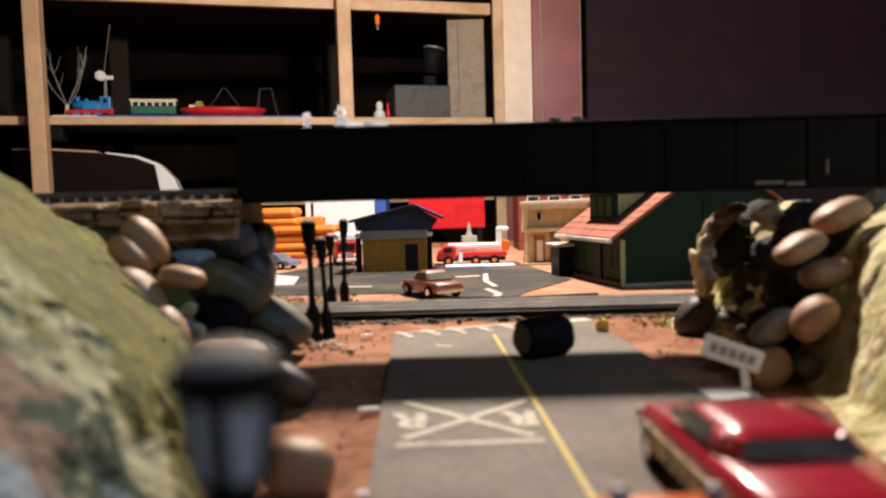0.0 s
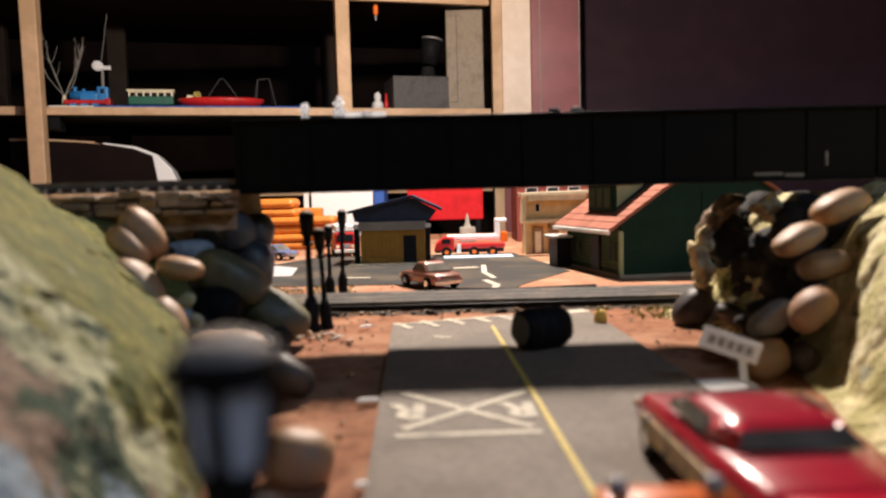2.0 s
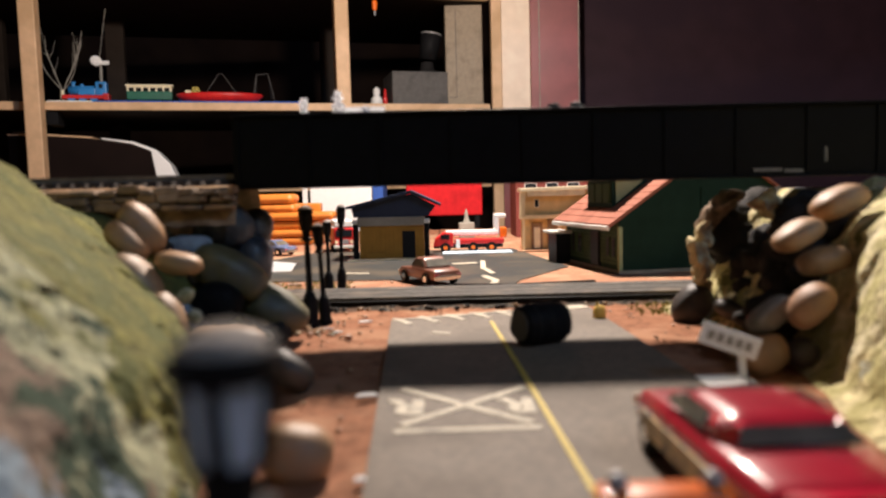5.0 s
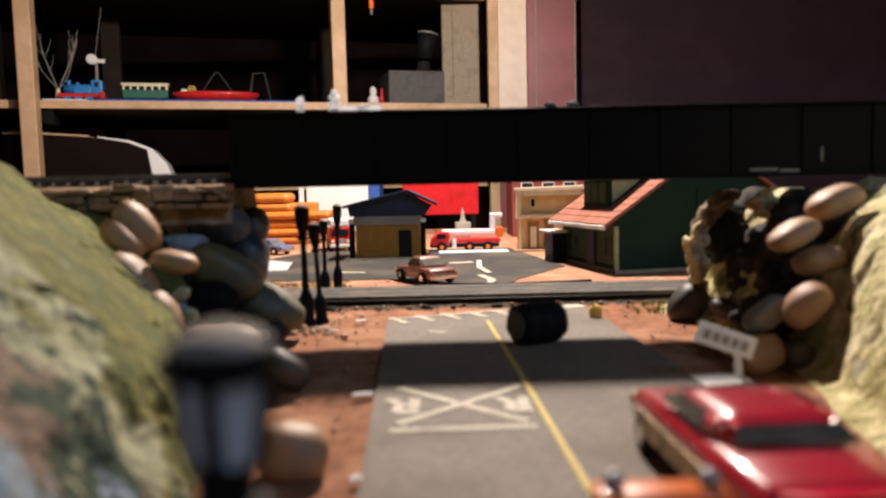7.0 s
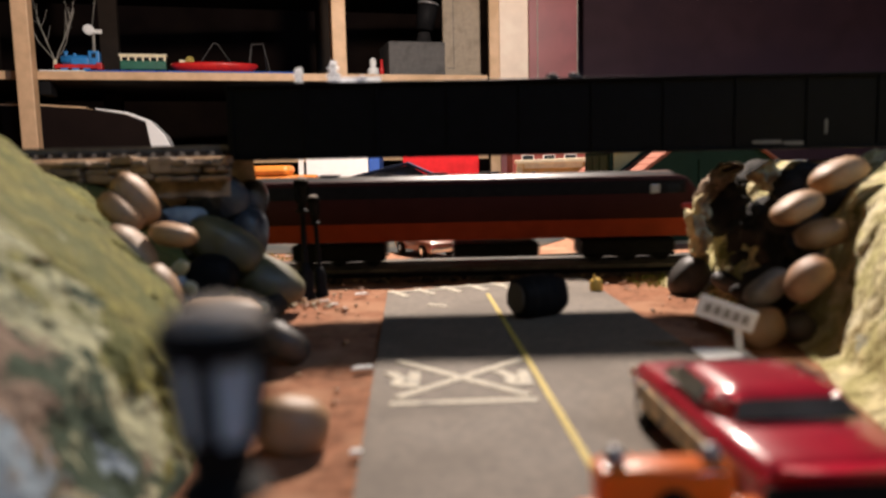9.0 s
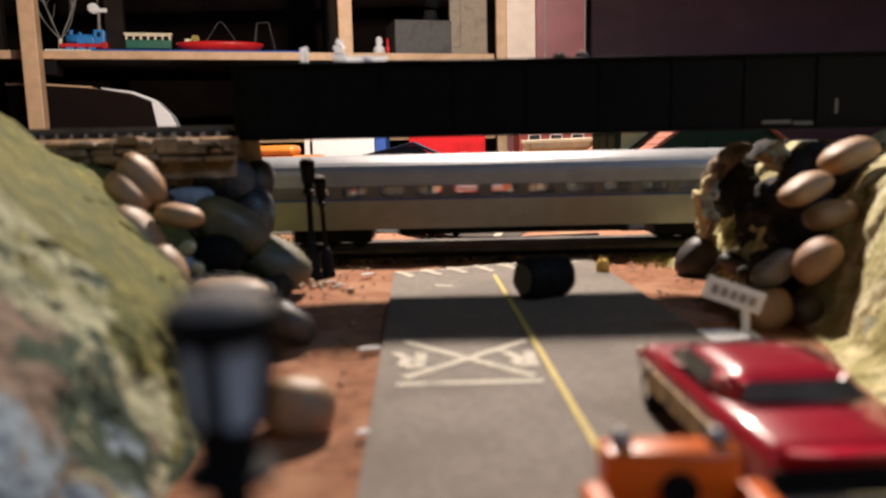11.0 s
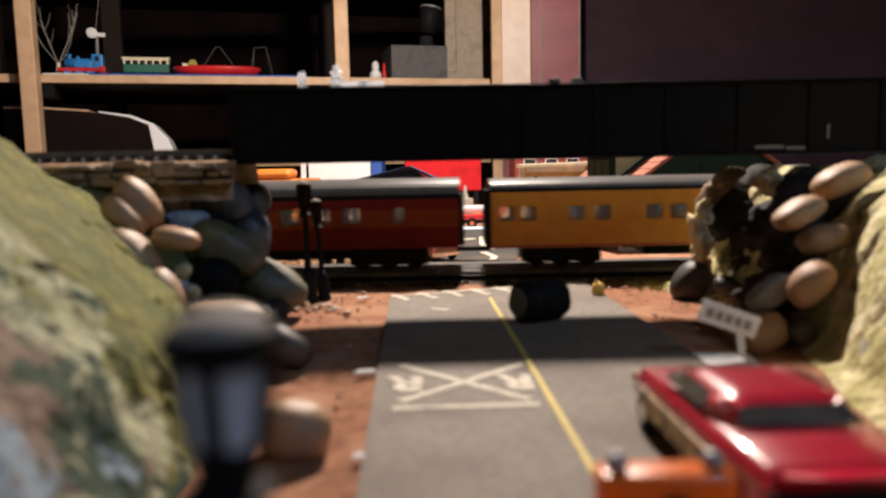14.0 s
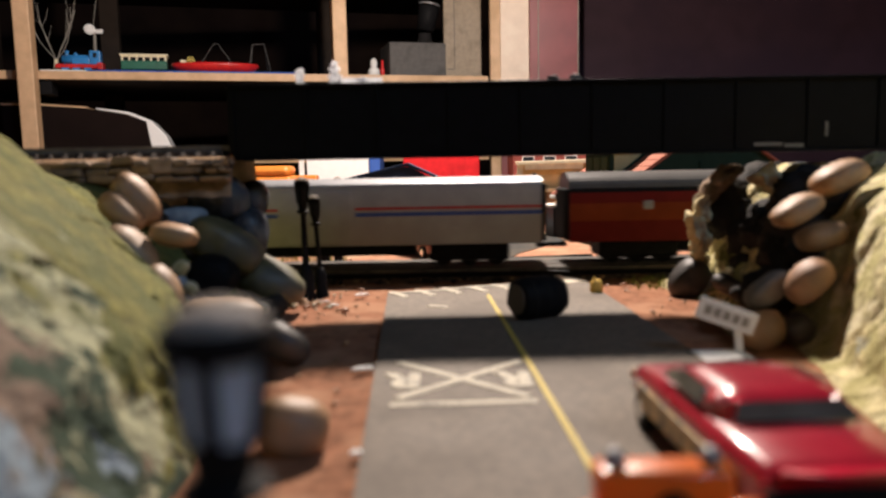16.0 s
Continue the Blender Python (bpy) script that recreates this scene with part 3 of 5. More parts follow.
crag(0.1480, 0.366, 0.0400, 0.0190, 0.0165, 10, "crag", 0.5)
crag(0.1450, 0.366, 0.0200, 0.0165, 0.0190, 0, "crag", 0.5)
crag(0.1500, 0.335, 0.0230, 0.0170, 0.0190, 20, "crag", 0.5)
# three dark lumps that paint the shaded gaps behind the pebbles
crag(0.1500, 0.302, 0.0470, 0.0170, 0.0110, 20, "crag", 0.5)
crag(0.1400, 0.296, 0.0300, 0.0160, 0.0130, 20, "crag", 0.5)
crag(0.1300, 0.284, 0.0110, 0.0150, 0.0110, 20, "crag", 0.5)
crag(0.1300, 0.350, 0.0540, 0.0085, 0.0036, 32, "strata", 0.6)
crag(0.1235, 0.351, 0.0470, 0.0070, 0.0038, 62, "strata", 0.6)
crag(0.1200, 0.350, 0.0395, 0.0066, 0.0034, 80, "lichen")
crag(0.1180, 0.350, 0.0305, 0.0064, 0.0042, 95, "lichen")
crag(0.1195, 0.349, 0.0220, 0.0062, 0.0036, 70, "lichen")
crag(0.1205, 0.352, 0.0145, 0.0040, 0.0030, 40, "lichen")
crag(0.1425, 0.334, 0.0530, 0.0048, 0.0040, -30, "lichen", 0.9)
crag(0.1275, 0.335, 0.0105, 0.0034, 0.0028, 30, "lichen")


# ---- train ----
YT, ZT = 0.435, 0.0054


def truck_set(car, xs, axle=0.0145, r=0.0053):
    for x in xs:
        t = part("truck", box(x - axle - 0.0075, x + axle + 0.0075, -0.0135, 0.0135, 0.0030, 0.0125, 0.0016), "black", car, "black truck frame")
        for dx in (-axle, 0, axle) if axle > 0.013 else (-axle, axle):
            for s in (-1, 1):
                part("wheel", rod((x + dx, s * 0.0075, r), (x + dx, s * 0.0098, r), r, r, 18), "rubber", t, "dark wheel")


def coach(name, length, height, side, roof, label, bands=(), windows=(), skirt=0.0115, round_roof=0.007):
    """A passenger car: shell, rounded roof, coloured bands and windows along both sides."""
    car = thing(name, label=label, category="train car", group="passing train")
    h, w = length / 2, 0.0172
    eave = height - round_roof
    ends = [-h + 0.003] + [e for x0, x1, z0, z1, m in windows if m == "window_dark" for e in (x0, x1)] + [h - 0.003]
    wz = [(z0, z1) for x0, x1, z0, z1, m in windows if m == "window_dark"]
    zlo, zhi = (min(z for z, _ in wz), max(z for _, z in wz)) if wz else (0.02, 0.02)
    layers = sorted([(skirt, eave, side)] + [(z0, z1, m) for z0, z1, m in bands], key=lambda q: q[0])
    cuts = sorted({skirt, eave, zlo, zhi} | {z for z0, z1, _ in bands for z in (z0, z1)})
    shells = {}
    for s in (-1, 1):
        y0, y1 = (w - 0.0012, w) if s > 0 else (-w, -w + 0.0012)
        for z0, z1 in zip(cuts, cuts[1:]):
            zm = (z0 + z1) / 2
            m = next((b[2] for b in bands if b[0] <= zm <= b[1]), side)
            spans = list(zip(ends[::2], ends[1::2])) if zlo < zm < zhi else [(-h + 0.003, h - 0.003)]
            for x0, x1 in spans:
                shells[m, z0, s, x0] = box(x0, x1, y0, y1, z0, z1)
    for s in (-1, 1):
        shells[side, 0, s, 0] = box(min(s * (h - 0.003), s * (h - 0.0045)), max(s * (h - 0.003), s * (h - 0.0045)), -w + 0.0012, w - 0.0012, skirt, eave)
    if not windows and not bands:
        shells = {(side, 1, 0, 0): box(-h + 0.003, h - 0.003, -w, w, skirt, eave, 0.0004)}
    for (m, z0, s, x0), bm in shells.items():
        part("end_wall" if z0 == 0 else "window_pillar" if zlo <= z0 < zhi else "body" if m == side else "band", bm, m, car)
    part("floor_plate", box(-h + 0.005, h - 0.005, -w + 0.0013, w - 0.0013, skirt, skirt + 0.001), "rubber", car, "dark floor")
    prof = [(-w - 0.0003, eave - 0.0002)] + [(-math.cos(a) * (w + 0.0003), eave + math.sin(a) * round_roof) for a in [math.pi * k / 14 for k in range(1, 14)]] + [(w + 0.0003, eave - 0.0002)]
    part("roof", prism(prof, "x", -h + 0.0025, h - 0.0025), roof, car)
    for x0, x1, z0, z1, m in windows:
        if m == "window_dark":
            for s in (-1, 1):
                part("window", box(x0, x1, s * (w - 0.0009) - 0.0001, s * (w - 0.0009) + 0.0001, zlo, zhi), "pane", car, "clear window").visible_shadow = False
        else:
            part("plate", box(x0, x1, -w - 0.0006, w + 0.0006, z0, z1, 0.0004), m, car)
    for s in (-1, 1):
        part("vestibule", box(min(s * h, s * (h - 0.004)), max(s * h, s * (h - 0.004)), -w + 0.001, w - 0.001, skirt + 0.001, eave - 0.0005, 0.0008), "rubber", car, "black diaphragm")
        part("coupler", rod((s * (h - 0.004), 0, 0.010), (s * (h + 0.006), 0, 0.010), 0.0014, 0.0014, 8), "black", car)
    part("underframe", box(-h * 0.45, h * 0.45, -0.012, 0.012, 0.0065, skirt, 0.001), "black", car, "dark equipment under the floor")
    truck_set(car, (-h + 0.042, h - 0.042))
    return car


def locomotive():
    car = thing("diesel_locomotive", label="brown and orange streamlined diesel locomotive with lit headlight", category="locomotive", group="passing train")
    h, w = 0.1355, 0.0172
    side = [(-h, 0.0142), (h - 0.012, 0.0142), (h - 0.008, 0.0085), (h, 0.010), (h - 0.0015, 0.022), (h - 0.007, 0.0325), (h - 0.022, 0.0365), (h - 0.029, 0.0455), (h - 0.034, 0.0475), (-h, 0.0475)]
    part("body", prism(side, "y", -w, w, 0.0022), "loco_brown", car, smooth=False)
    part("roof", prism([(-w * 0.99, 0.0425), (-w * 0.9, 0.0462), (-w * 0.55, 0.0490), (0, 0.0497), (w * 0.55, 0.0490), (w * 0.9, 0.0462), (w * 0.99, 0.0425)], "x", -h + 0.002, h - 0.036), "loco_roof", car)
    part("band", box(-h + 0.001, h - 0.0018, -w - 0.0003, w + 0.0003, 0.0143, 0.0240), "loco_orange", car, "orange band along the side")
    part("upper_side", box(-h + 0.001, h - 0.031, -w - 0.0003, w + 0.0003, 0.0375, 0.0445), "black", car, "black upper side")
    part("nose", prism([(h - 0.020, 0.024), (h - 0.0008, 0.024), (h - 0.004, 0.0305), (h - 0.0085, 0.0342), (h - 0.021, 0.0375)], "y", -w * 0.75, w * 0.75, 0.0012), "loco_orange", car, "orange painted nose top")
    part("nose_front", prism([(h - 0.004, 0.0095), (h + 0.0012, 0.011), (h - 0.0002, 0.0225), (h - 0.004, 0.0225)], "y", -w * 0.8, w * 0.8, 0.001), "loco_orange", car, "orange nose front")
    part("windscreen", prism([(h - 0.0225, 0.0375), (h - 0.0285, 0.0450), (h - 0.031, 0.0450), (h - 0.025, 0.0375)], "y", -w * 0.8, w * 0.8), "window_dark", car, "dark cab windscreen")
    part("cab_window", box(h - 0.042, h - 0.034, -w - 0.0005, w + 0.0005, 0.0375, 0.0425, 0.0005), "window_dark", car)
    part("cab_window", box(h - 0.050, h - 0.045, -w - 0.0005, w + 0.0005, 0.0375, 0.0425, 0.0005), "silver", car)
    part("emblem", box(h - 0.033, h - 0.022, -w - 0.0004, w + 0.0004, 0.0285, 0.0325, 0.001), "stripe_red", car, "small red oval emblem on the cab side")
    part("headlight", pebble(0.0026, 0.0026, 0.0026, 1, 0.0, 2), "headlight", car, "lit round headlight", True).matrix_local = pose(h - 0.0062, -0.0085, 0.0342)
    part("fuel_tank", box(-0.022, 0.026, -0.013, 0.013, 0.004, 0.0115, 0.0015), "black", car)
    for k in range(4):
        part("roof_fan", rod((-0.09 + 0.03 * k, 0, 0.0490), (-0.09 + 0.03 * k, 0, 0.0508), 0.006, 0.0055, 16), "loco_roof", car)
    truck_set(car, (-0.085, 0.075), 0.0185, 0.006)
    return car


def window_row(x0, pitch, count, width, z0, z1, m="window_dark"):
    return [(x0 + k * pitch, x0 + k * pitch + width, z0, z1, m) for k in range(count)]


loco = locomotive()
silver_coach = coach("silver_coach", 0.284, 0.0505, "silver", "silver", "brushed silver streamlined passenger coach", [(0.0262, 0.0274, "stripe_blue"), (0.0274, 0.0340, "band_grey")], window_row(-0.1135, 0.0203, 12, 0.0135, 0.0278, 0.0336), 0.0105, 0.010)
yellow_coach = coach("yellow_coach", 0.3165, 0.0495, "coach_yellow", "roof_grey", "yellow streamlined passenger coach with grey roof", [(0.0118, 0.0130, "stripe_red"), (0.0420, 0.0440, "black")],
                     window_row(-0.1510, 0.0118, 2, 0.0082, 0.0262, 0.0342) + window_row(-0.1130, 0.0140, 2, 0.0086, 0.0262, 0.0342) + window_row(-0.0713, 0.01353, 12, 0.0090, 0.0262, 0.0342) + window_row(0.1028, 0.01, 1, 0.0088, 0.0262, 0.0342) + window_row(0.1432, 0.01, 1, 0.0082, 0.0262, 0.0342), round_roof=0.0055)
red_coach = coach("red_and_orange_coach", 0.2336, 0.0505, "coach_red", "roof_grey", "red and orange banded passenger coach", [(0.0240, 0.0335, "coach_orange"), (0.0393, 0.0420, "black")],
                  window_row(-0.0168, 0.01685, 5, 0.0098, 0.0262, 0.0324) + [(-0.074, -0.0685, 0.0300, 0.0345, "silver"), (0.078, 0.084, 0.0290, 0.0350, "window_dark")], 0.0125, 0.0085)
baggage_car = coach("silver_baggage_car", 0.26, 0.0490, "silver", "silver", "silver baggage car with red and blue stripes", [], (), 0.0125, 0.004)
for _x0, _x1 in ((-0.127, -0.016), (0.026, 0.127)):
    part("red_stripe", box(_x0, _x1, -0.0175, 0.0175, 0.0320, 0.0334), "stripe_red", baggage_car, "thin red stripe")
    part("blue_stripe", box(_x0, _x1, -0.0175, 0.0175, 0.0285, 0.0306), "stripe_blue", baggage_car, "blue stripe")
part("baggage_door", box(-0.014, 0.024, -0.0177, 0.0177, 0.0135, 0.0425, 0.0003), "silver", baggage_car, "sliding silver door")


# ---- shelving behind the layout ----
SHELF = pose(0.114, 1.70, 0, 0, 0, 14.43)


def on_shelf(ob, u, v, z, turn=0.0):
    """Places a thing by its distance along and into the shelving."""
    ob.matrix_world = SHELF @ pose(u, v, z, 0, 0, turn)
    return ob


rack = thing("storage_shelving", label="rough pine shelving with open bays against the wall", category="shelving")
rack.matrix_world = SHELF
part("board", box(-1.75, -0.002, 0.0, 0.5, 0.2335, 0.248, 0.001), "shaded_board", rack, "shelf board darkened for the bay's shade")
for _z0, _z1 in ((0.232, 0.2475), (0.069, 0.088), (0.468, 0.492)):
    part("lip", box(-1.75, -0.002, -0.014, -0.0003, _z0, _z1, 0.001), "pine", rack, "pale pine front lip")
part("board", box(-1.75, -0.002, 0.0, 0.5, 0.070, 0.088, 0.001), "shaded_board", rack, "lower shelf board darkened for the bay's shade")
part("board", box(-1.75, -0.002, 0.0, 0.5, 0.470, 0.492, 0.001), "shaded_board", rack, "upper shelf board darkened for the bay's shade")
for _u, _lean in ((-0.897, 0.3), (-0.324, 0.2)):
    part("upright", box(-0.0135, 0.0145, -0.054, -0.0145, -0.95, 0.92, 0.002), "pine", rack, "pale pine upright").matrix_local = pose(_u, 0, 0.1, 0, -_lean, 0) @ pose(0, 0, -0.1)
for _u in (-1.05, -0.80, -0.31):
    part("rear_upright", box(_u - 0.02, _u + 0.02, 0.30, 0.335, -0.95, 0.92, 0.002), "shaded_board", rack, "back upright darkened for the bay's shade")
part("bracket", box(-0.885, -0.865, -0.004, 0.05, 0.205, 0.230, 0.001), "black", rack, "black metal bracket")

part("stud", box(0.1205, 0.1425, 1.690, 1.728, -0.95, 1.15, 0.0015), "pine", None, "bare pine stud beside the shelving", kind="structure", category="stud")
part("white_board", box(0.1430, 0.2050, 1.695, 1.715, 0.10, 1.15, 0.0015), "white_wood", None, "white painted board with a small crack", kind="structure", category="board")
part("maroon_panel", box(0.2055, 0.3110, 1.688, 1.712, -0.95, 1.15, 0.001), "maroon", None, "maroon painted wooden panel", kind="structure", category="panel")
part("lower_panel", box(0.1440, 0.2050, 1.700, 1.712, -0.95, 0.10), "maroon", None, "maroon painted lower panel", kind="structure", category="panel")
for _x in (0.2230, 0.3085):
    part("seam", box(_x, _x + 0.002, 1.6865, 1.690, -0.5, 1.15), "grey_felt", None, "thin pale seam on the maroon panel", kind="structure", category="trim")
part("recessed_wall", box(0.3112, 2.6, 1.86, 1.90, -0.95, 1.15), "shaded_maroon", None, "recessed maroon wall with shade in its dark colour", kind="structure", category="wall")
part("recess_side", box(0.3112, 0.318, 1.713, 1.858, -0.95, 1.15), "shaded_maroon", None, "maroon return of the recess with shade in its colour", kind="structure", category="wall")
# unseen slab, added overhead only to keep light off the recessed wall
part("recess_shade_slab", box(0.1950, 2.6, 1.20, 1.68, 0.60, 0.64), "cellar", None, "unseen slab added to shade the recess", kind="structure", category="beam")


def tubes(paths, material_name, name, parent=None, label="", n=6, **tags):
    bm = bmesh.new()
    for pts, r0, r1 in paths:
        for k, (p, q) in enumerate(zip(pts, pts[1:])):
            m = len(pts) - 1
            rod(p, q, r0 + (r1 - r0) * k / m, r0 + (r1 - r0) * (k + 1) / m, n, bm)
    return part(name, bm, material_name, parent, label, **tags)


def twig_tree():
    t = thing("bare_toy_tree", label="bare white plastic toy tree on the shelf", category="toy tree")
    rng = random.Random(4)
    part("trunk", lathe([(0.012, 0), (0.008, 0.004), (0.005, 0.02), (0.004, 0.03)], 10), "cream", t)
    for k in range(6):
        ang = k * 1.05 + rng.uniform(-0.2, 0.2)
        p = Vector((0, 0, 0.028))
        d = Vector((math.cos(ang) * 0.8, math.sin(ang) * 0.4, 1)).normalized()
        pts = [p]
        paths = []
        for s in range(5):
            p = p + d * 0.022
            d = (d + Vector((rng.uniform(-.25, .25), rng.uniform(-.2, .2), 0.1))).normalized()
            pts.append(p)
            if s in (1, 2, 3):
                e = (d + Vector((rng.uniform(-.8, .8), rng.uniform(-.4, .4), 0.2))).normalized()
                paths.append(([p, p + e * 0.018, p + e * 0.03 + Vector((0, 0, 0.008))], 0.0005, 0.0003))
        paths.append((pts, 0.0010, 0.0004))
        tubes(paths, "grey_felt", "branch", t)
    return t


on_shelf(twig_tree(), -0.866, 0.06, 0.248)


def toy_engine():
    t = thing("toy_engine", label="blue and red toy tank engine on the shelf", category="toy train")
    part("chassis", box(-0.042, 0.042, -0.013, 0.013, 0.006, 0.014, 0.002), "toy_red", t, "red footplate")
    part("buffer_beam", box(0.034, 0.044, -0.015, 0.015, 0.004, 0.017, 0.001), "toy_red", t)
    part("boiler", rod((-0.030, 0, 0.023), (0.018, 0, 0.023), 0.0095, 0.0095, 18), "toy_blue", t, "blue boiler", True)
    part("side_tank", box(-0.012, 0.020, -0.013, 0.013, 0.014, 0.027, 0.0015), "toy_blue", t, "blue side tank")
    part("cab", box(0.020, 0.040, -0.013, 0.013, 0.013, 0.040, 0.002), "toy_blue", t, "blue cab")
    part("cab_opening", box(0.026, 0.034, -0.0134, 0.0134, 0.026, 0.036, 0.001), "window_dark", t)
    part("funnel", lathe([(0.004, 0), (0.0035, 0.006), (0.005, 0.010)], 14, (-0.022, 0, 0.030)), "toy_blue", t)
    part("dome", lathe([(0.004, 0), (0.0035, 0.004), (0.001, 0.006)], 14, (-0.006, 0, 0.031)), "toy_blue", t)
    for x in (-0.024, -0.004, 0.016):
        for s in (-1, 1):
            part("wheel", rod((x, s * 0.0095, 0.007), (x, s * 0.0125, 0.007), 0.007, 0.007, 18), "toy_blue", t)
    return t


on_shelf(toy_engine(), -0.822, 0.045, 0.2525)


def toy_coach():
    t = thing("toy_coach", label="green toy coach with cream roof on the shelf", category="toy train")
    part("body", box(-0.043, 0.043, -0.013, 0.013, 0.007, 0.024, 0.0015), "toy_green", t)
    part("cream_top", box(-0.043, 0.043, -0.0125, 0.0125, 0.031, 0.034, 0.001), "cream", t, "cream window band")
    for k in range(7):
        x = -0.0405 + k * 0.0135
        part("pillar", box(x - 0.0016, x + 0.0016, -0.0128, 0.0128, 0.024, 0.031), "cream", t, "cream window pillar")
    part("roof", prism([(-0.015, 0.034), (-0.012, 0.0375), (0, 0.039), (0.012, 0.0375), (0.015, 0.034)], "x", -0.045, 0.045), "cream", t, "cream roof")
    part("interior", box(-0.041, 0.041, -0.010, 0.010, 0.024, 0.031), "rubber", t)
    for x in (-0.028, 0.028):
        for s in (-1, 1):
            part("wheel", rod((x, s * 0.0095, 0.0055), (x, s * 0.012, 0.0055), 0.0055, 0.0055, 16), "rubber", t)
    return t


on_shelf(toy_coach(), -0.704, 0.06, 0.2525)
on_shelf(part("blue_play_mat", box(-0.40, 0.0, 0.004, 0.22, 0, 0.0045, 0.001), "blue_mat", None, "blue plastic play mat lying on the shelf", category="play mat"), -0.40, 0.0, 0.248)
on_shelf(part("white_tray", box(-0.04, 0.04, 0.005, 0.1, 0, 0.004, 0.001), "white", None, "flat white card lying on the shelf", category="card"), -0.845, 0.0, 0.248)


def red_dish():
    t = thing("red_dish", label="shallow red oval plastic dish on the shelf", category="dish")
    bm = lathe([(0.55, 0.0), (0.85, 0.15), (1.0, 0.75), (0.98, 1.0), (0.93, 0.95), (0.8, 0.35), (0.3, 0.3)], 40)
    bmesh.ops.transform(bm, matrix=Matrix.Diagonal((0.087, 0.042, 0.018, 1)), verts=bm.verts)
    part("bowl", bm, "toy_red", t, "", True)
    return t


on_shelf(red_dish(), -0.567, 0.045, 0.2525)


def striped_buffer():
    t = thing("striped_toy_buffer", label="yellow toy buffer with black chevrons beside the red dish", category="toy")
    part("plate", prism([(-0.008, 0), (0.008, 0), (0.008, 0.015), (0.005, 0.020), (-0.005, 0.020), (-0.008, 0.015)], "y", -0.003, 0.003, 0.0006), "yellow", t, "yellow plate")
    for z in (0.004, 0.009, 0.014):
        part("chevron", prism([(-0.007, z - 0.001), (0, z + 0.003), (0.007, z - 0.001), (0.007, z + 0.001), (0, z + 0.005), (-0.007, z + 0.001)], "y", -0.0036, -0.0029), "rubber", t, "black chevron")
    part("knob", rod((-0.020, 0, 0.008), (-0.009, 0, 0.008), 0.006, 0.005, 14), "cream", t, "cream round knob")
    part("arm", box(0.008, 0.040, -0.002, 0.002, 0.004, 0.008, 0.001), "white", t)
    return t


on_shelf(striped_buffer(), -0.615, 0.055, 0.2665)


def toy_lamp_mast():
    t = thing("toy_wind_pump", label="small dark toy mast with a white round head", category="toy")
    part("base", lathe([(0.010, 0), (0.008, 0.006), (0.003, 0.01)], 12), "grey_felt", t)
    part("mast", rod((0, 0, 0.008), (0.002, 0, 0.090), 0.004, 0.0025, 8), "grey_felt", t)
    part("head", lathe([(0.010, -0.002), (0.011, 0.0), (0.006, 0.003)], 16), "white", t, "white round head").matrix_local = pose(-0.006, -0.004, 0.095, 80, 0, 20)
    part("tail", box(0.004, 0.018, -0.001, 0.001, 0.088, 0.096, 0.0004), "white", t)
    part("cable", rod((0.0, 0, 0.10), (0.016, 0, 0.20), 0.0006, 0.0006, 6), "grey_felt", t)
    return t


on_shelf(toy_lamp_mast(), -0.802, 0.10, 0.248)


def wire_frame(name, pts, label):
    return tubes([([Vector(p) for p in line], 0.0007, 0.0007) for line in pts], "box_grey", name, None, label, category="wire stand")


on_shelf(wire_frame("wire_stand", [[(-0.05, 0, 0), (-0.004, 0, 0.068), (0.004, 0, 0.068), (0.05, 0.0, 0.0)], [(-0.05, 0, 0.001), (-0.05, 0.04, 0.001)], [(0.05, 0, 0.001), (0.05, 0.04, 0.001)]], "thin dark wire stand on the shelf"), -0.565, 0.10, 0.2525)
on_shelf(wire_frame("glass_cone", [[(-0.024, 0, 0), (-0.012, 0, 0.066), (0.012, 0, 0.068), (0.026, 0, 0.0)], [(-0.024, 0, 0.001), (0.026, 0, 0.001)], [(-0.012, 0, 0.066), (-0.018, 0.03, 0.0)], [(0.012, 0, 0.068), (0.02, 0.03, 0)]], "clear wire-edged cone on the shelf"), -0.479, 0.09, 0.2525)


def white_figure():
    ob = part("white_statuette", lathe([(0.010, 0), (0.013, 0.008), (0.012, 0.018), (0.006, 0.024), (0.008, 0.031), (0.007, 0.038), (0.002, 0.043)], 18), "white", None, "small white rounded statuette on the shelf", True, category="statuette")
    return ob


on_shelf(white_figure(), -0.238, 0.06, 0.248)
on_shelf(part("red_tipped_bottle", lathe([(0.005, 0), (0.005, 0.02), (0.003, 0.024), (0.003, 0.036), (0.001, 0.04)], 12), "toy_red", None, "slim bottle with a red top", True, category="bottle"), -0.219, 0.06, 0.248)


def speaker_box():
    t = thing("grey_box", label="plain dark grey box on the shelf", category="box")
    part("body", box(-0.062, 0.062, 0, 0.11, 0, 0.074, 0.0015), "box_grey", t)
    part("lid_edge", box(-0.0624, 0.0624, -0.0008, 0.1108, 0.069, 0.0712), "box_grey", t)
    return t


on_shelf(speaker_box(), -0.146, 0.03, 0.248)


def dark_lamp():
    t = thing("desk_lamp", label="black desk lamp with tilted shade on the grey box", category="lamp")
    part("base", lathe([(0.020, 0), (0.021, 0.004), (0.016, 0.014), (0.014, 0.028)], 20), "rubber", t)
    part("shade", lathe([(0.019, 0), (0.022, 0.03), (0.024, 0.052), (0.02, 0.055)], 20), "black", t, "black tilted shade", True).matrix_local = pose(0.002, 0, 0.034, 0, 10, 0)
    part("rim", lathe([(0.0235, 0), (0.0245, 0.003), (0.0, 0.0035)], 20), "silver", t, "pale rim").matrix_local = pose(0.0115, 0, 0.0885, 0, 10, 0)
    return t


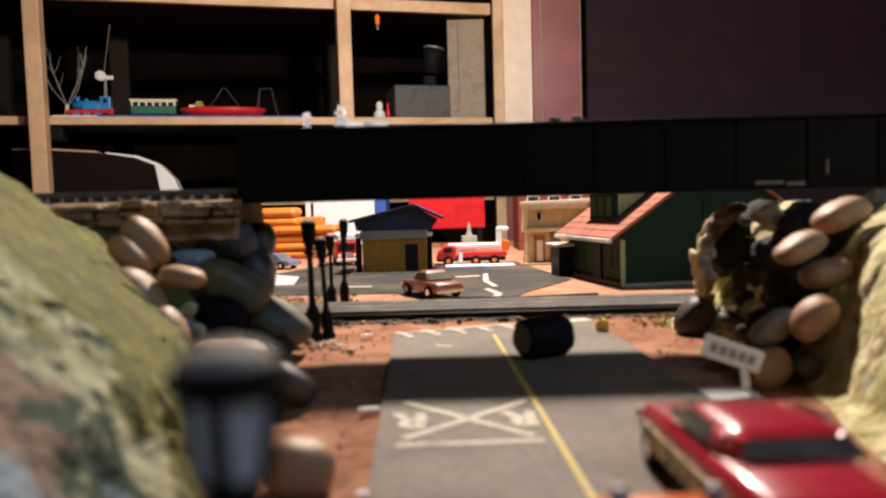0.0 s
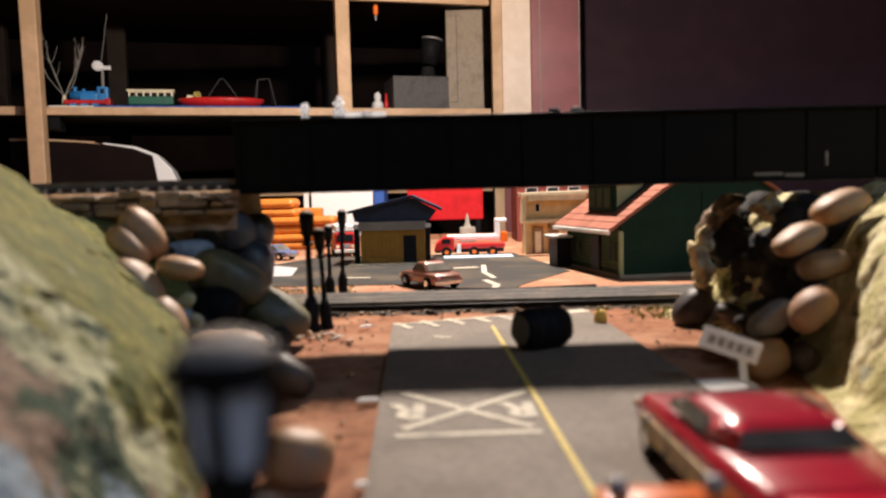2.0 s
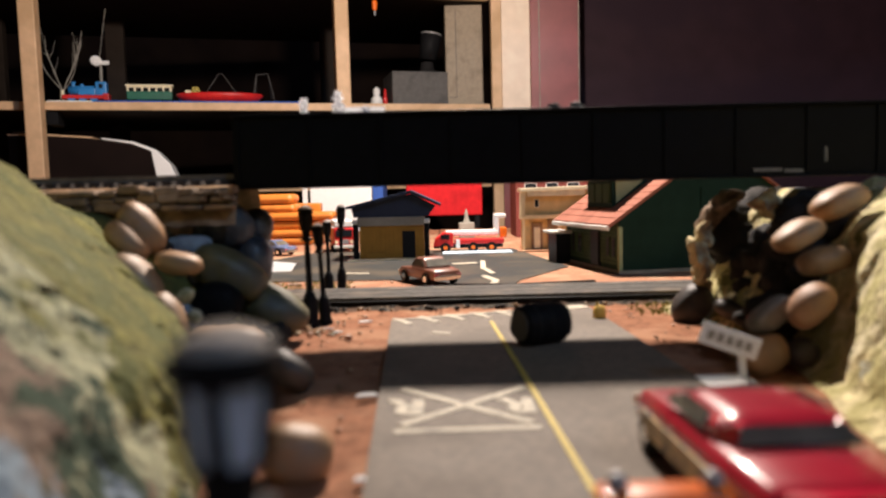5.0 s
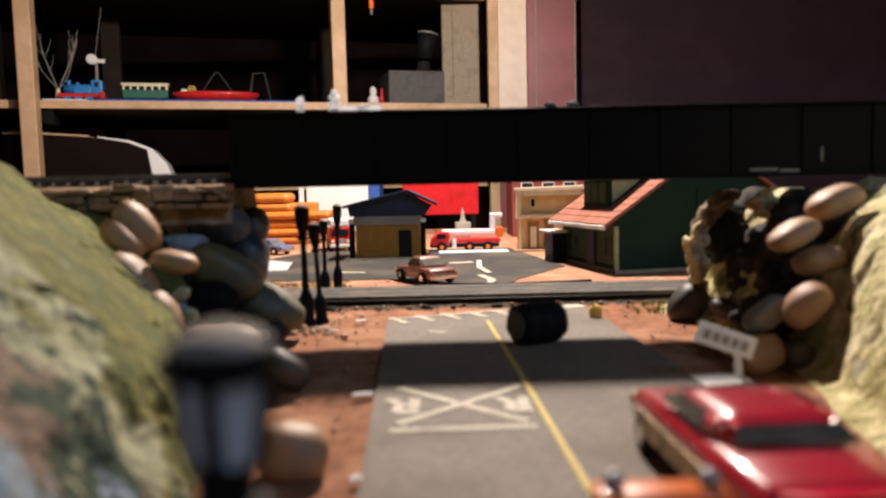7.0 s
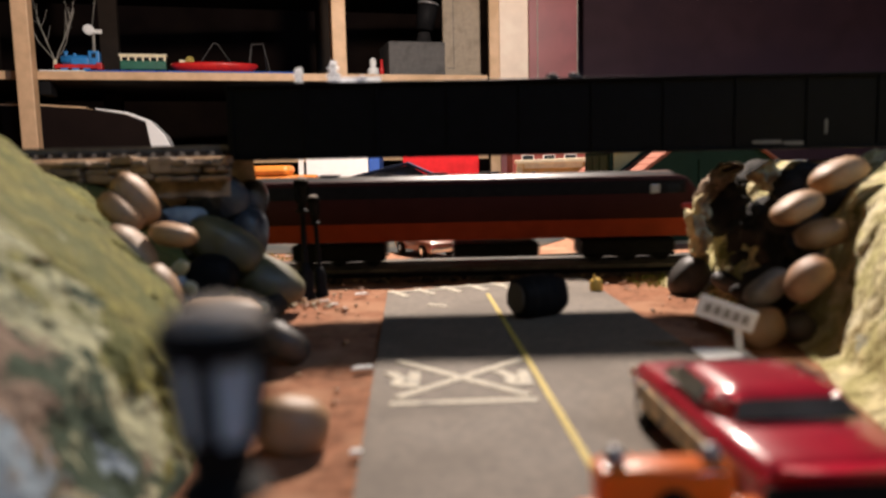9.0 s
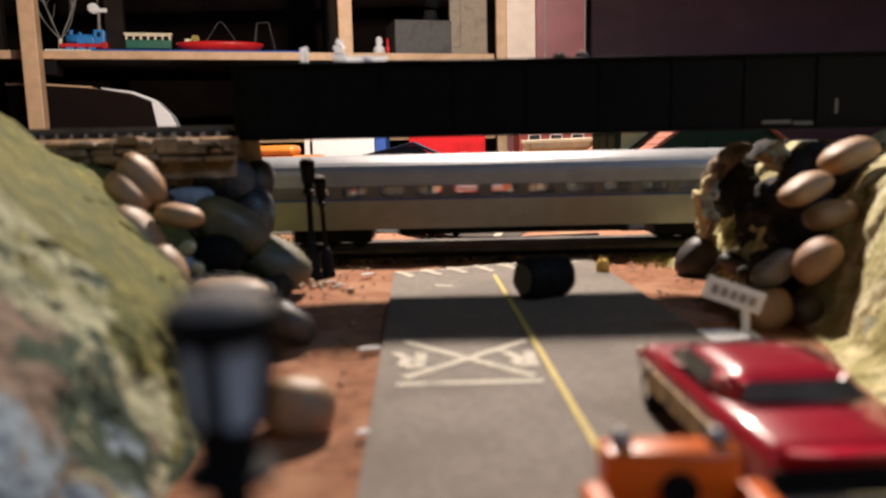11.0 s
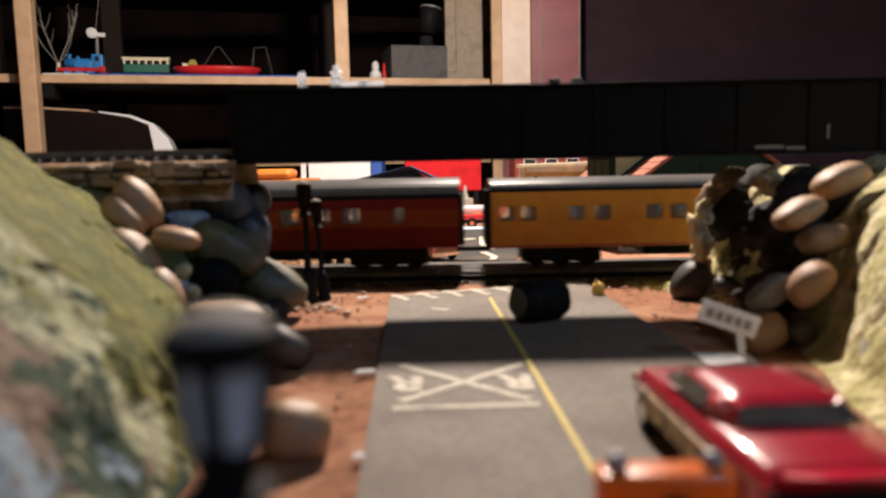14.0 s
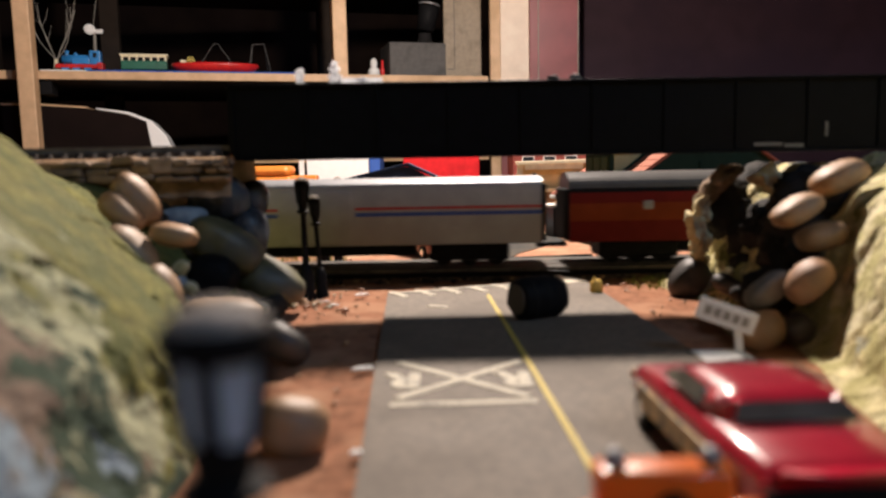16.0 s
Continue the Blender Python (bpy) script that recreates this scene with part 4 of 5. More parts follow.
on_shelf(dark_lamp(), -0.117, 0.085, 0.322)


def tower_case():
    t = thing("computer_tower", label="beige upright computer case on the shelf", category="computer")
    part("case", box(-0.041, 0.041, 0, 0.2, 0, 0.221, 0.003), "tower_beige", t)
    part("front_seam", box(-0.018, -0.0166, -0.0008, 0.001, 0.02, 0.21), "box_grey", t, "dark seam")
    part("front_seam", box(-0.034, -0.0166, -0.0008, 0.001, 0.0185, 0.02), "box_grey", t, "dark seam")
    part("foot", box(-0.042, 0.042, -0.002, 0.05, 0.0, 0.008, 0.001), "tower_beige", t)
    return t


on_shelf(tower_case(), -0.046, 0.03, 0.248, -14)


def hanging_tag():
    t = thing("orange_screwdriver", label="orange-handled screwdriver hanging from the upper shelf", category="tool")
    part("handle", lathe([(0.002, 0), (0.005, 0.003), (0.0055, 0.018), (0.003, 0.022)], 12), "toy_orange", t, "orange handle")
    part("tip", rod((0, 0, -0.010), (0, 0, 0.001), 0.0022, 0.0022, 8), "silver", t, "pale tip")
    part("hook", rod((0, 0, 0.02), (0, 0, 0.032), 0.001, 0.001, 6), "rubber", t)
    return t


on_shelf(hanging_tag(), -0.248, -0.004, 0.440)


def round_case():
    """Dark case with a rounded end whose cap is bright white."""
    t = thing("rounded_case", label="dark rounded case with white curved end on lower shelf", category="case")
    top = [(-0.14, 0.098), (-0.05, 0.092), (0.02, 0.080)]
    part("shell", prism([(-0.20, 0.0), (-0.20, 0.098)] + top + [(0.055, 0.066), (0.066, 0.0)], "y", 0, 0.12, 0.002), "cellar", t, "dark shell")
    part("end_cap", prism([(0.0665, 0.0), (0.0560, 0.0665), (0.021, 0.0810), (-0.035, 0.0905), (-0.035, 0.094), (0.025, 0.086), (0.065, 0.070), (0.092, 0.040), (0.108, 0.0)], "y", 0.0, 0.12, 0.002), "bright_white", t, "white curved end cap")
    part("rim", prism([(-0.20, 0.0985), (-0.14, 0.0985), (-0.05, 0.0925), (-0.05, 0.0960), (-0.14, 0.102), (-0.20, 0.102)], "y", -0.001, 0.121), "pine", t, "tan rim")
    return t


on_shelf(round_case(), -0.76, 0.02, 0.088)
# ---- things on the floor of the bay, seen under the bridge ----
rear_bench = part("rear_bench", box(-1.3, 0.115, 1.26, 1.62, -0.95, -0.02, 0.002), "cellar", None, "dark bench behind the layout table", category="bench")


def plank_stack():
    t = thing("plank_stack", label="stack of glossy orange wooden planks with rounded ends", category="planks")
    rng = random.Random(7)
    z = 0.0
    for k, (x0, x1, h) in enumerate(((-0.062, 0.035, 0.012), (-0.050, 0.032, 0.011), (-0.058, 0.048, 0.013), (-0.048, 0.064, 0.012), (-0.070, 0.012, 0.012), (-0.066, 0.010, 0.015))):
        part("plank", box(x0, x1, -0.02 + rng.uniform(-0.004, 0.004), 0.03, z, z + h, h * 0.42), "orange_wood", t)
        z += h + 0.0003
    return t


plank_stack().matrix_world = pose(-0.186, 0.95, 0.0) @ Matrix.Diagonal((0.9, 0.9, 0.82, 1))
part("upper_plank", box(-0.03, 0.05, 0, 0.02, 0, 0.05, 0.002), "orange_wood", None, "upright orange board end behind the stack", category="board").matrix_world = pose(-0.205, 1.00, 0.0)
part("thin_white_post", box(-0.0035, 0.0035, -0.003, 0.003, 0, 0.10, 0.0005), "white", None, "thin white plastic post", category="post").matrix_world = pose(-0.200, 1.15, 0)


def carton(name, w, d, h, material_name, label, flap):
    t = thing(name, label=label, category="box")
    part("body", box(-w / 2, w / 2, 0, d, 0, h, 0.0015), material_name, t)
    part("flap", box(-w / 2 - 0.001, w / 2 + 0.001, -0.0012, d + 0.001, h, h + 0.003, 0.0008), flap, t, "folded lid")
    return t


carton("white_carton", 0.104, 0.10, 0.135, "bright_white", "large plain white carton behind the station", "white").matrix_world = pose(-0.166, 1.30, -0.02)
part("blue_folder", box(-0.009, 0.009, 0, 0.10, 0, 0.13, 0.001), "blue_mat", None, "blue folder standing beside the white carton", category="folder").matrix_world = pose(-0.1035, 1.30, -0.02)
_rb = part("storage_bin", box(-0.064, 0.064, 0, 0.018, 0.040, 0.19, 0.002), "red_box", None, "bright red upright storage bin on dark feet", category="bin")
_rb.matrix_world = pose(0.0085, 1.30, -0.02)
for _x in (-0.055, 0.055):
    part("foot", box(_x - 0.004, _x + 0.004, 0.002, 0.016, 0, 0.0405), "black", _rb, "dark foot")


def grey_tower():
    t = thing("model_steeple", label="small grey model steeple on a square base", category="model building")
    part("base", box(-0.010, 0.010, -0.010, 0.010, 0, 0.020, 0.001), "grey_felt", t)
    part("spire", lathe([(0.005, 0), (0.003, 0.005), (0.0022, 0.012), (0.0005, 0.018)], 8, (0, 0, 0.020)), "grey_felt", t)
    return t


grey_tower().matrix_world = pose(0.0345, 1.0, 0.0)


# ---- station yard ----
def windowed(parent, x0, x1, y, z0, z1, frame_mat="cream", thick=0.0012, label="dark window"):
    """A framed window on a wall that faces the near side."""
    f = part("window", box(x0 - 0.0008, x1 + 0.0008, y - 0.0006, y + 0.0006, z0 - 0.0008, z1 + 0.0008, 0.0002), frame_mat, parent, label)
    part("pane", box(x0, x1, y - 0.0010, y - 0.0004, z0, z1), "window_dark", f)
    return f


def kiosk():
    t = thing("station_kiosk", (-0.0445, 0.700, 0), label="small ochre plank kiosk with slate-blue gable roof", category="kiosk")
    for k in range(15):
        x = -0.0290 + k * 0.0039
        if 0.009 < x + 0.0018 < 0.0225:
            part("plank", box(x, x + 0.0036, -0.0006, 0.001, 0.0265, 0.0312), "kiosk_wood", t)
        else:
            part("plank", box(x, x + 0.0036, -0.0006, 0.001, 0.0016, 0.0312), "kiosk_wood", t)
    part("wall", box(-0.0292, 0.0292, 0.001, 0.045, 0.0016, 0.0312), "kiosk_wood", t, "ochre wooden walls")
    part("hatch", box(0.0095, 0.0215, -0.0003, 0.0014, 0.0018, 0.0262), "window_dark", t, "dark doorway")
    part("bench", box(-0.022, -0.006, -0.004, -0.0008, 0.0016, 0.007, 0.0006), "kiosk_wood", t, "low wooden bench")
    part("fascia", box(-0.0305, 0.0300, -0.0035, 0.046, 0.0312, 0.0395, 0.0008), "grey_felt", t, "weathered grey fascia")
    part("gable", prism([(-0.034, 0.0395), (0.034, 0.0395), (0.040, 0.0480), (0.0185, 0.0600), (-0.036, 0.0480)], "y", -0.001, 0.046), "slate_blue", t, "slate-blue gable")
    part("roof", prism([(-0.0400, 0.0470), (0.0185, 0.0605), (0.0455, 0.0480), (0.0455, 0.0505), (0.0185, 0.0632), (-0.0400, 0.0495)], "y", -0.008, 0.052, 0.0003), "slate_blue", t, "dark slate-blue roof")
    part("plinth", box(-0.040, 0.034, -0.010, 0.050, 0.0, 0.0016, 0.0004), "cream", t, "cream plinth")
    part("corner_post", box(0.0300, 0.0345, -0.002, 0.003, 0.0016, 0.0330, 0.0005), "black", t)
    part("post_head", box(0.0300 - 0.0006, 0.0345 + 0.0006, -0.0026, 0.0036, 0.0331, 0.0372, 0.0012), "white", t, "white post head")
    part("corner_post", box(-0.0350, -0.0300, -0.002, 0.003, 0.0016, 0.0330, 0.0005), "black", t)
    part("post_head", box(-0.0350 - 0.0006, -0.0300 + 0.0006, -0.0026, 0.0036, 0.0331, 0.0372, 0.0012), "white", t, "white post head")
    return t


kiosk()


def green_house():
    """Gable end to the track; long wall with door and windows on its west side."""
    t = thing("green_house", (0.1265, 0.540, 0), 11.0, label="dark green model house with a dusty red roof and dormer", category="house")
    w, d, e, r = 0.150, 0.106, 0.0395, 0.0902
    # walls take a darker copy of the green, with the gable's shade in it
    part("wall", prism([(0, 0.0025), (w, 0.0025), (w, e), (w / 2, r), (0, e)], "y", 0, d), "green_shaded", t, "green walls darkened for the shaded gable")
    # clapboards take the lighter copy, coloured as the lit west side
    for k in range(12):
        z = 0.006 + k * 0.0028
        part("clapboard", box(-0.0006, 0.0, 0.002, d - 0.002, z, z + 0.0022), "green_lit", t)
    part("foundation", box(-0.0012, w + 0.001, -0.0012, d + 0.001, 0, 0.0025), "grey_felt", t, "grey foundation")
    th = math.atan2(r - e, w / 2)
    for sgn in (0, 1):
        pts = [(-0.010, e - 0.0068), (w / 2, r), (w / 2, r + 0.0024), (-0.010, e - 0.0044)]
        if sgn:
            pts = [(w - x, z) for x, z in pts]
        part("roof", prism(pts, "y", -0.004, d + 0.004, 0.0003), "roof_red", t, "dusty red shingle roof")
    for k in range(13):
        f = k / 13
        x, z = -0.010 + f * (w / 2 + 0.010), e - 0.0044 + f * (r - e + 0.0068)
        part("shingle_course", prism([(x, z + 0.0002), (x + 0.0065, z + 0.0044), (x + 0.0065, z + 0.0047), (x - 0.0003, z + 0.0006)], "y", -0.0042, d + 0.0042), "roof_red", t)
    part("gutter", box(-0.0118, -0.0095, -0.004, d + 0.004, e - 0.0080, e - 0.0050, 0.0005), "white", t, "white gutter")
    dm = part("dormer", prism([(0.006, 0.0440), (0.052, 0.0440), (0.052, 0.0730), (0.006, 0.0670)], "y", 0.026, 0.074), "green_shaded", t, "green dormer")
    part("cheek", prism([(0.0085, 0.0500), (0.0300, 0.0660), (0.0300, 0.0700), (0.0085, 0.0672)], "y", 0.0250, 0.0258), "pale_green", dm, "pale green dormer cheek")
    part("dormer_roof", prism([(0.000, 0.0665), (0.054, 0.0735), (0.054, 0.0760), (0.000, 0.0690)], "y", 0.021, 0.079), "pale_green", dm, "pale green dormer roof")
    for y in (0.030, 0.044, 0.058):
        f = part("dormer_window", box(0.0048, 0.0062, y, y + 0.011, 0.050, 0.0645, 0.0003), "green_lit", dm, "dark green framed window")
    for y, y1, z0, z1, nm in ((0.004, 0.010, 0.011, 0.026, "window"), (0.014, 0.020, 0.011, 0.026, "window"), (0.034, 0.050, 0.0028, 0.029, "door"), (0.068, 0.076, 0.010, 0.026, "window"), (0.082, 0.090, 0.010, 0.026, "window")):
        f = part(nm, box(-0.0016, 0.0004, y, y1, z0, z1, 0.0002), "green_lit" if nm == "window" else "window_dark", t, "dark green framed " + nm)
        part("pane", box(-0.0021, -0.0013, y + 0.001, y1 - 0.001, z0 + 0.001, z1 - 0.001), "window_dark", f)
    part("corner_board", box(-0.0012, 0.0015, -0.0012, 0.0015, 0.0025, e - 0.006), "pale_green", t, "pale green corner board")
    part("gable_trim", box(0.062, 0.066, -0.0012, 0.0, 0.0025, 0.060), "green_shaded", t)
    part("porch", box(-0.013, 0.0, 0.096, 0.116, 0.0, 0.0245, 0.0004), "window_dark", t, "black open porch")
    part("porch_roof", box(-0.017, 0.001, 0.092, 0.119, 0.0245, 0.0268, 0.0005), "white", t, "white porch roof")
    return t


green_house()


def tan_house():
    t = thing("tan_house", (0.080, 0.755, 0), -4, label="tan model house with cream roof and open porch", category="house")
    part("wall", box(0.002, 0.052, 0.006, 0.07, 0, 0.034), "house_tan", t, "tan lower walls")
    part("upper_wall", prism([(0.001, 0.0345), (0.036, 0.0345), (0.070, 0.0590), (0.003, 0.0590)], "y", 0.002, 0.07), "house_tan", t, "tan upper storey")
    part("roof", prism([(-0.001, 0.0590), (0.074, 0.0600), (0.074, 0.0640), (-0.001, 0.0625)], "y", -0.006, 0.075, 0.0004), "cream", t, "cream roof edge")
    part("roof_slab", box(0.006, 0.062, -0.0045, 0.0, 0.0545, 0.0618, 0.0005), "cream", t, "cream front slope")
    for pts in ([(-0.002, 0.0335), (0.003, 0.0335), (0.005, 0.062), (-0.001, 0.062)], [(-0.002, 0.0325), (0.037, 0.0325), (0.038, 0.0362), (-0.002, 0.0362)], [(0.034, 0.0325), (0.040, 0.0325), (0.078, 0.0590), (0.076, 0.0640)]):
        part("trim_board", prism(pts, "y", -0.003, 0.0015, 0.0003), "tan_trim", t, "pale tan trim board")
    windowed(t, 0.0135, 0.0170, 0.0018, 0.044, 0.051, "cream")
    f = part("door", box(0.010, 0.021, 0.0045, 0.0062, 0.001, 0.0285, 0.0003), "brown", t, "brown framed front door")
    part("door_panel", box(0.0125, 0.0185, 0.0038, 0.0048, 0.003, 0.024), "cream", f, "cream door panel")
    for x in (0.001, 0.036, 0.0495):
        part("porch_post", box(x, x + 0.0022, -0.002, 0.001, 0, 0.033), "tan_trim", t)
    # brown sheet paints the porch's shade over the tan wall
    part("porch_shade_panel", box(0.026, 0.0355, 0.004, 0.0062, 0, 0.033), "brown", t, "wall panel with the porch's shade painted brown")
    part("porch_floor", box(-0.004, 0.052, -0.008, 0.0045, 0, 0.0018, 0.0003), "far_dirt", t)
    return t


tan_house()


def brick_building():
    t = thing("brick_building", (0.098, 0.985, 0), label="dark red brick model building with pale framed windows", category="building")
    part("wall", box(0.0, 0.125, 0.0, 0.08, 0, 0.115), "brick_red", t, "dark red brick walls")
    for row in range(13):
        for k in range(14):
            x = 0.001 + k * 0.0089 + (0.0045 if row % 2 else 0)
            if x + 0.008 < 0.1245:
                part("brick", box(x, x + 0.0083, -0.0006, 0.0004, 0.046 + row * 0.0035, 0.0490 + row * 0.0035), "brick_red", t)
    for k in range(4):
        x = 0.012 + k * 0.0272
        windowed(t, x, x + 0.014, -0.0012, 0.050, 0.0685, "white", label="pale framed window")
        windowed(t, x, x + 0.014, -0.0012, 0.080, 0.097, "white", label="pale framed window")
    part("cornice", box(-0.002, 0.127, -0.002, 0.082, 0.115, 0.119, 0.0006), "grey_felt", t)
    return t


brick_building()


def crane_truck():
    t = thing("crane_truck", (0.028, 0.775, 0), label="red toy truck with a white crane boom", category="toy truck")
    part("chassis", box(-0.030, 0.030, -0.008, 0.008, 0.004, 0.0075, 0.0006), "black", t)
    part("cab", prism([(-0.031, 0.0055), (-0.013, 0.0055), (-0.013, 0.0175), (-0.021, 0.0185), (-0.029, 0.0125)], "y", -0.009, 0.009, 0.0012), "toy_red", t, "red cab")
    part("cab_window", box(-0.024, -0.0165, -0.0093, 0.0093, 0.0120, 0.0162, 0.0004), "window_dark", t)
    part("bed", box(-0.012, 0.031, -0.009, 0.009, 0.0075, 0.0118, 0.0008), "toy_red", t, "red bed")
    boom = part("boom", box(-0.020, 0.027, -0.0035, 0.0035, 0.0145, 0.0195, 0.0012), "bright_white", t, "white boom")
    part("boom_neck", box(0.0225, 0.0275, -0.0032, 0.0032, 0.016, 0.0330, 0.0015), "bright_white", boom)
    part("boom_tip", box(0.0225, 0.0335, -0.0032, 0.0032, 0.0300, 0.0338, 0.0012), "bright_white", boom)
    part("basket", box(0.0278, 0.0338, -0.0045, 0.0045, 0.0125, 0.0215, 0.0008), "toy_orange", t, "orange basket")
    for x in (-0.020, 0.004, 0.020):
        for s in (-1, 1):
            w = part("wheel", rod((x, s * 0.0062, 0.0045), (x, s * 0.0095, 0.0045), 0.0045, 0.0045, 18), "rubber", t)
            part("hub", rod((x, s * 0.0085, 0.0045), (x, s * 0.0098, 0.0045), 0.0019, 0.0019, 12), "toy_orange", w)
    part("lamp", box(-0.011, -0.0075, -0.0102, -0.0085, 0.004, 0.012, 0.0006), "white", t)
    return t


crane_truck().scale = (1.15, 1.15, 1.12)
part("pale_slab", box(-0.034, 0.034, -0.008, 0.02, 0, 0.0016, 0.0004), "pale_blue", None, "pale slab under the toy truck", category="slab").matrix_world = pose(0.036, 0.748, 0.0)


def road_car(name, paint, length, width, height, label, hotrod=False):
    """A model car: lower body, cabin, glass, bumpers, lamps and wheels; nose towards +y."""
    t = thing(name, label=label, category="model car")
    h, w = length / 2, width / 2
    belt = height * (0.74 if hotrod else 0.62)
    sill = height * 0.17
    shell = prism([(-h, sill * 1.2), (h, sill * 1.2), (h, belt * 0.72), (h * 0.86, belt * 0.93), (h * 0.35, belt), (-h * 0.55, belt), (-h * 0.95, belt * 0.95), (-h, belt * 0.75)], "x", -w, w, width * (0.10 if hotrod else 0.06))
    for v in shell.verts:
        k = abs(v.co.y) / h
        v.co.x *= 1 - 0.13 * k ** 4 - 0.05 * max(0, (v.co.z - belt * 0.6) / belt)
    part("body", shell, paint, t, "glossy painted body", True)
    cab = bmesh.new()
    rl, rh, fl, fh = (-0.52, -0.35, 0.50, 0.22) if hotrod else (-0.62, -0.26, 0.36, 0.12)
    lo = [(-w * 0.88, h * rl), (w * 0.88, h * rl), (w * 0.88, h * fl), (-w * 0.88, h * fl)]
    hi = [(-w * 0.68, h * rh), (w * 0.68, h * rh), (w * 0.68, h * fh), (-w * 0.68, h * fh)]
    a = [cab.verts.new((x, y, belt * 0.97)) for x, y in lo]
    b = [cab.verts.new((x, y, height)) for x, y in hi]
    cab.faces.new(a[::-1])
    cab.faces.new(b)
    for i in range(4):
        cab.faces.new((a[i], a[(i + 1) % 4], b[(i + 1) % 4], b[i]))
    bmesh.ops.bevel(cab, geom=cab.edges[:], offset=width * (0.15 if hotrod else 0.08), segments=5, affect="EDGES", profile=0.6)
    part("cabin", cab, paint, t, "glossy painted roof", True)
    z0, z1 = belt + (height - belt) * 0.16, belt + (height - belt) * 0.78

    def pane(nm, lo4):
        g = bmesh.new()
        f = [g.verts.new(p) for p in lo4]
        g.faces.new(f)
        r = bmesh.ops.extrude_face_region(g, geom=g.faces[:])
        n = (Vector(lo4[1]) - Vector(lo4[0])).cross(Vector(lo4[3]) - Vector(lo4[0])).normalized()
        for v in r["geom"]:
            if isinstance(v, bmesh.types.BMVert):
                v.co += n * width * 0.012
        part(nm, g, "car_glass", t, "dark " + nm.replace("_", " "))

    def face_at(y_lo, y_hi, x_lo, x_hi, z):
        k = (z - belt) / (height - belt)
        return y_lo + (y_hi - y_lo) * k, x_lo + (x_hi - x_lo) * k

    for sgn, nm, yl, yh in ((-1, "rear_window", h * rl, h * rh), (1, "windscreen", h * fl, h * fh)):
        ya, xa = face_at(yl, yh, w * 0.88, w * 0.68, z0)
        zt = belt + (height - belt) * (0.66 if hotrod else 0.78)
        yb, xb = face_at(yl, yh, w * 0.88, w * 0.68, zt)
        xa, xb = xa * (0.86 if hotrod else 0.9), xb * (0.80 if hotrod else 0.9)
        o = sgn * width * 0.004
        q = [(-xa, ya + o, z0), (xa, ya + o, z0), (xb, yb + o, zt), (-xb, yb + o, zt)]
        if hotrod:
            # rod added to imitate the white reflection along the glass's lower edge
            part("window_glint_rod", rod((-xa, ya + o * 3, z0), (xa, ya + o * 3, z0), width * 0.011, width * 0.011, 8), "chrome", t, "chrome rod added for a white reflection at the glass")
        pane(nm, q if sgn < 0 else q[::-1])
    for sgn in (-1, 1):
        y0a, xa = face_at(h * (rl + (0.3 if hotrod else 0.1)), h * (rh + (0.2 if hotrod else 0.05)), w * 0.885, w * 0.69, z0)
        y0b, xb = face_at(h * (rl + (0.3 if hotrod else 0.1)), h * (rh + (0.2 if hotrod else 0.05)), w * 0.885, w * 0.69, z1)
        q = [(sgn * xa, y0a, z0), (sgn * xa, h * (fl - 0.12), z0), (sgn * xb, h * (fh - 0.03), z1), (sgn * xb, y0b, z1)]
        pane("side_window", q if sgn > 0 else q[::-1])
    for sgn in (-1, 1):
        part("bumper", box(-w * 0.86, w * 0.86, sgn * h - width * 0.03, sgn * h + width * 0.05, sill * 1.3, sill * 2.2, width * 0.02), "chrome", t, "chrome bumper")
        for s2 in (-1, 1):
            part("tail_lamp" if sgn < 0 else "headlamp", box(s2 * w * 0.72 - width * 0.09, s2 * w * 0.72 + width * 0.09, sgn * h - width * 0.015, sgn * h + width * 0.015, belt * 0.55, belt * 0.72, width * 0.01), "stripe_red" if sgn < 0 else "cream", t)
            r = height * 0.24
            wl = part("wheel", rod((s2 * w * 0.78, sgn * h * 0.60, r), (s2 * w * 1.01, sgn * h * 0.60, r), r, r, 22), "rubber", t, "black tyre")
            part("rim", rod((s2 * w * 0.9, sgn * h * 0.60, r), (s2 * w * 1.03, sgn * h * 0.60, r), r * 0.55, r * 0.5, 16), "chrome", wl, "chrome rim")
    if hotrod:
        part("side_flame", box(-w - 0.0003, -w + 0.0006, -h * 0.66, h * 0.66, sill * 1.5, belt * 0.72, 0.0002), "gold", t, "worn gold side decoration")
        part("side_flame", box(w - 0.0006, w + 0.0003, -h * 0.66, h * 0.66, sill * 1.5, belt * 0.72, 0.0002), "gold", t, "worn gold side decoration")
        part("rear_panel", box(-w * 0.9, w * 0.9, -h - 0.0006, -h + 0.0005, sill * 1.2, belt * 0.74, 0.0002), "black", t, "black rear panel")
    else:
        part("tailgate", box(-w * 0.8, w * 0.8, -h - 0.0004, -h + 0.0004, sill * 2.3, belt * 0.54, 0.0002), "silver", t, "silver tailgate panel")
    return t


M["gold"] = mat("worn_gold_print", (0.62, 0.38, 0.14), 0.3, 300, 0.4, 0.05, stain=(0.05, 0.03, 0.02), amount=0.45, stain_scale=180)
copper_car = road_car("copper_saloon_car", "car_copper", 0.050, 0.0225, 0.0175, "copper coloured model saloon car on the yard")
copper_car.matrix_world = pose(-0.0085, 0.515, 0.0007, 0, 0, 30)
red_car = road_car("red_hardtop_car", "metal_red", 0.072, 0.0315, 0.0190, "glossy dark red model hardtop car with gold sides", True)
red_car.matrix_world = pose(0.0618, 0.1500, 0.001, 0, 0, 2.0)


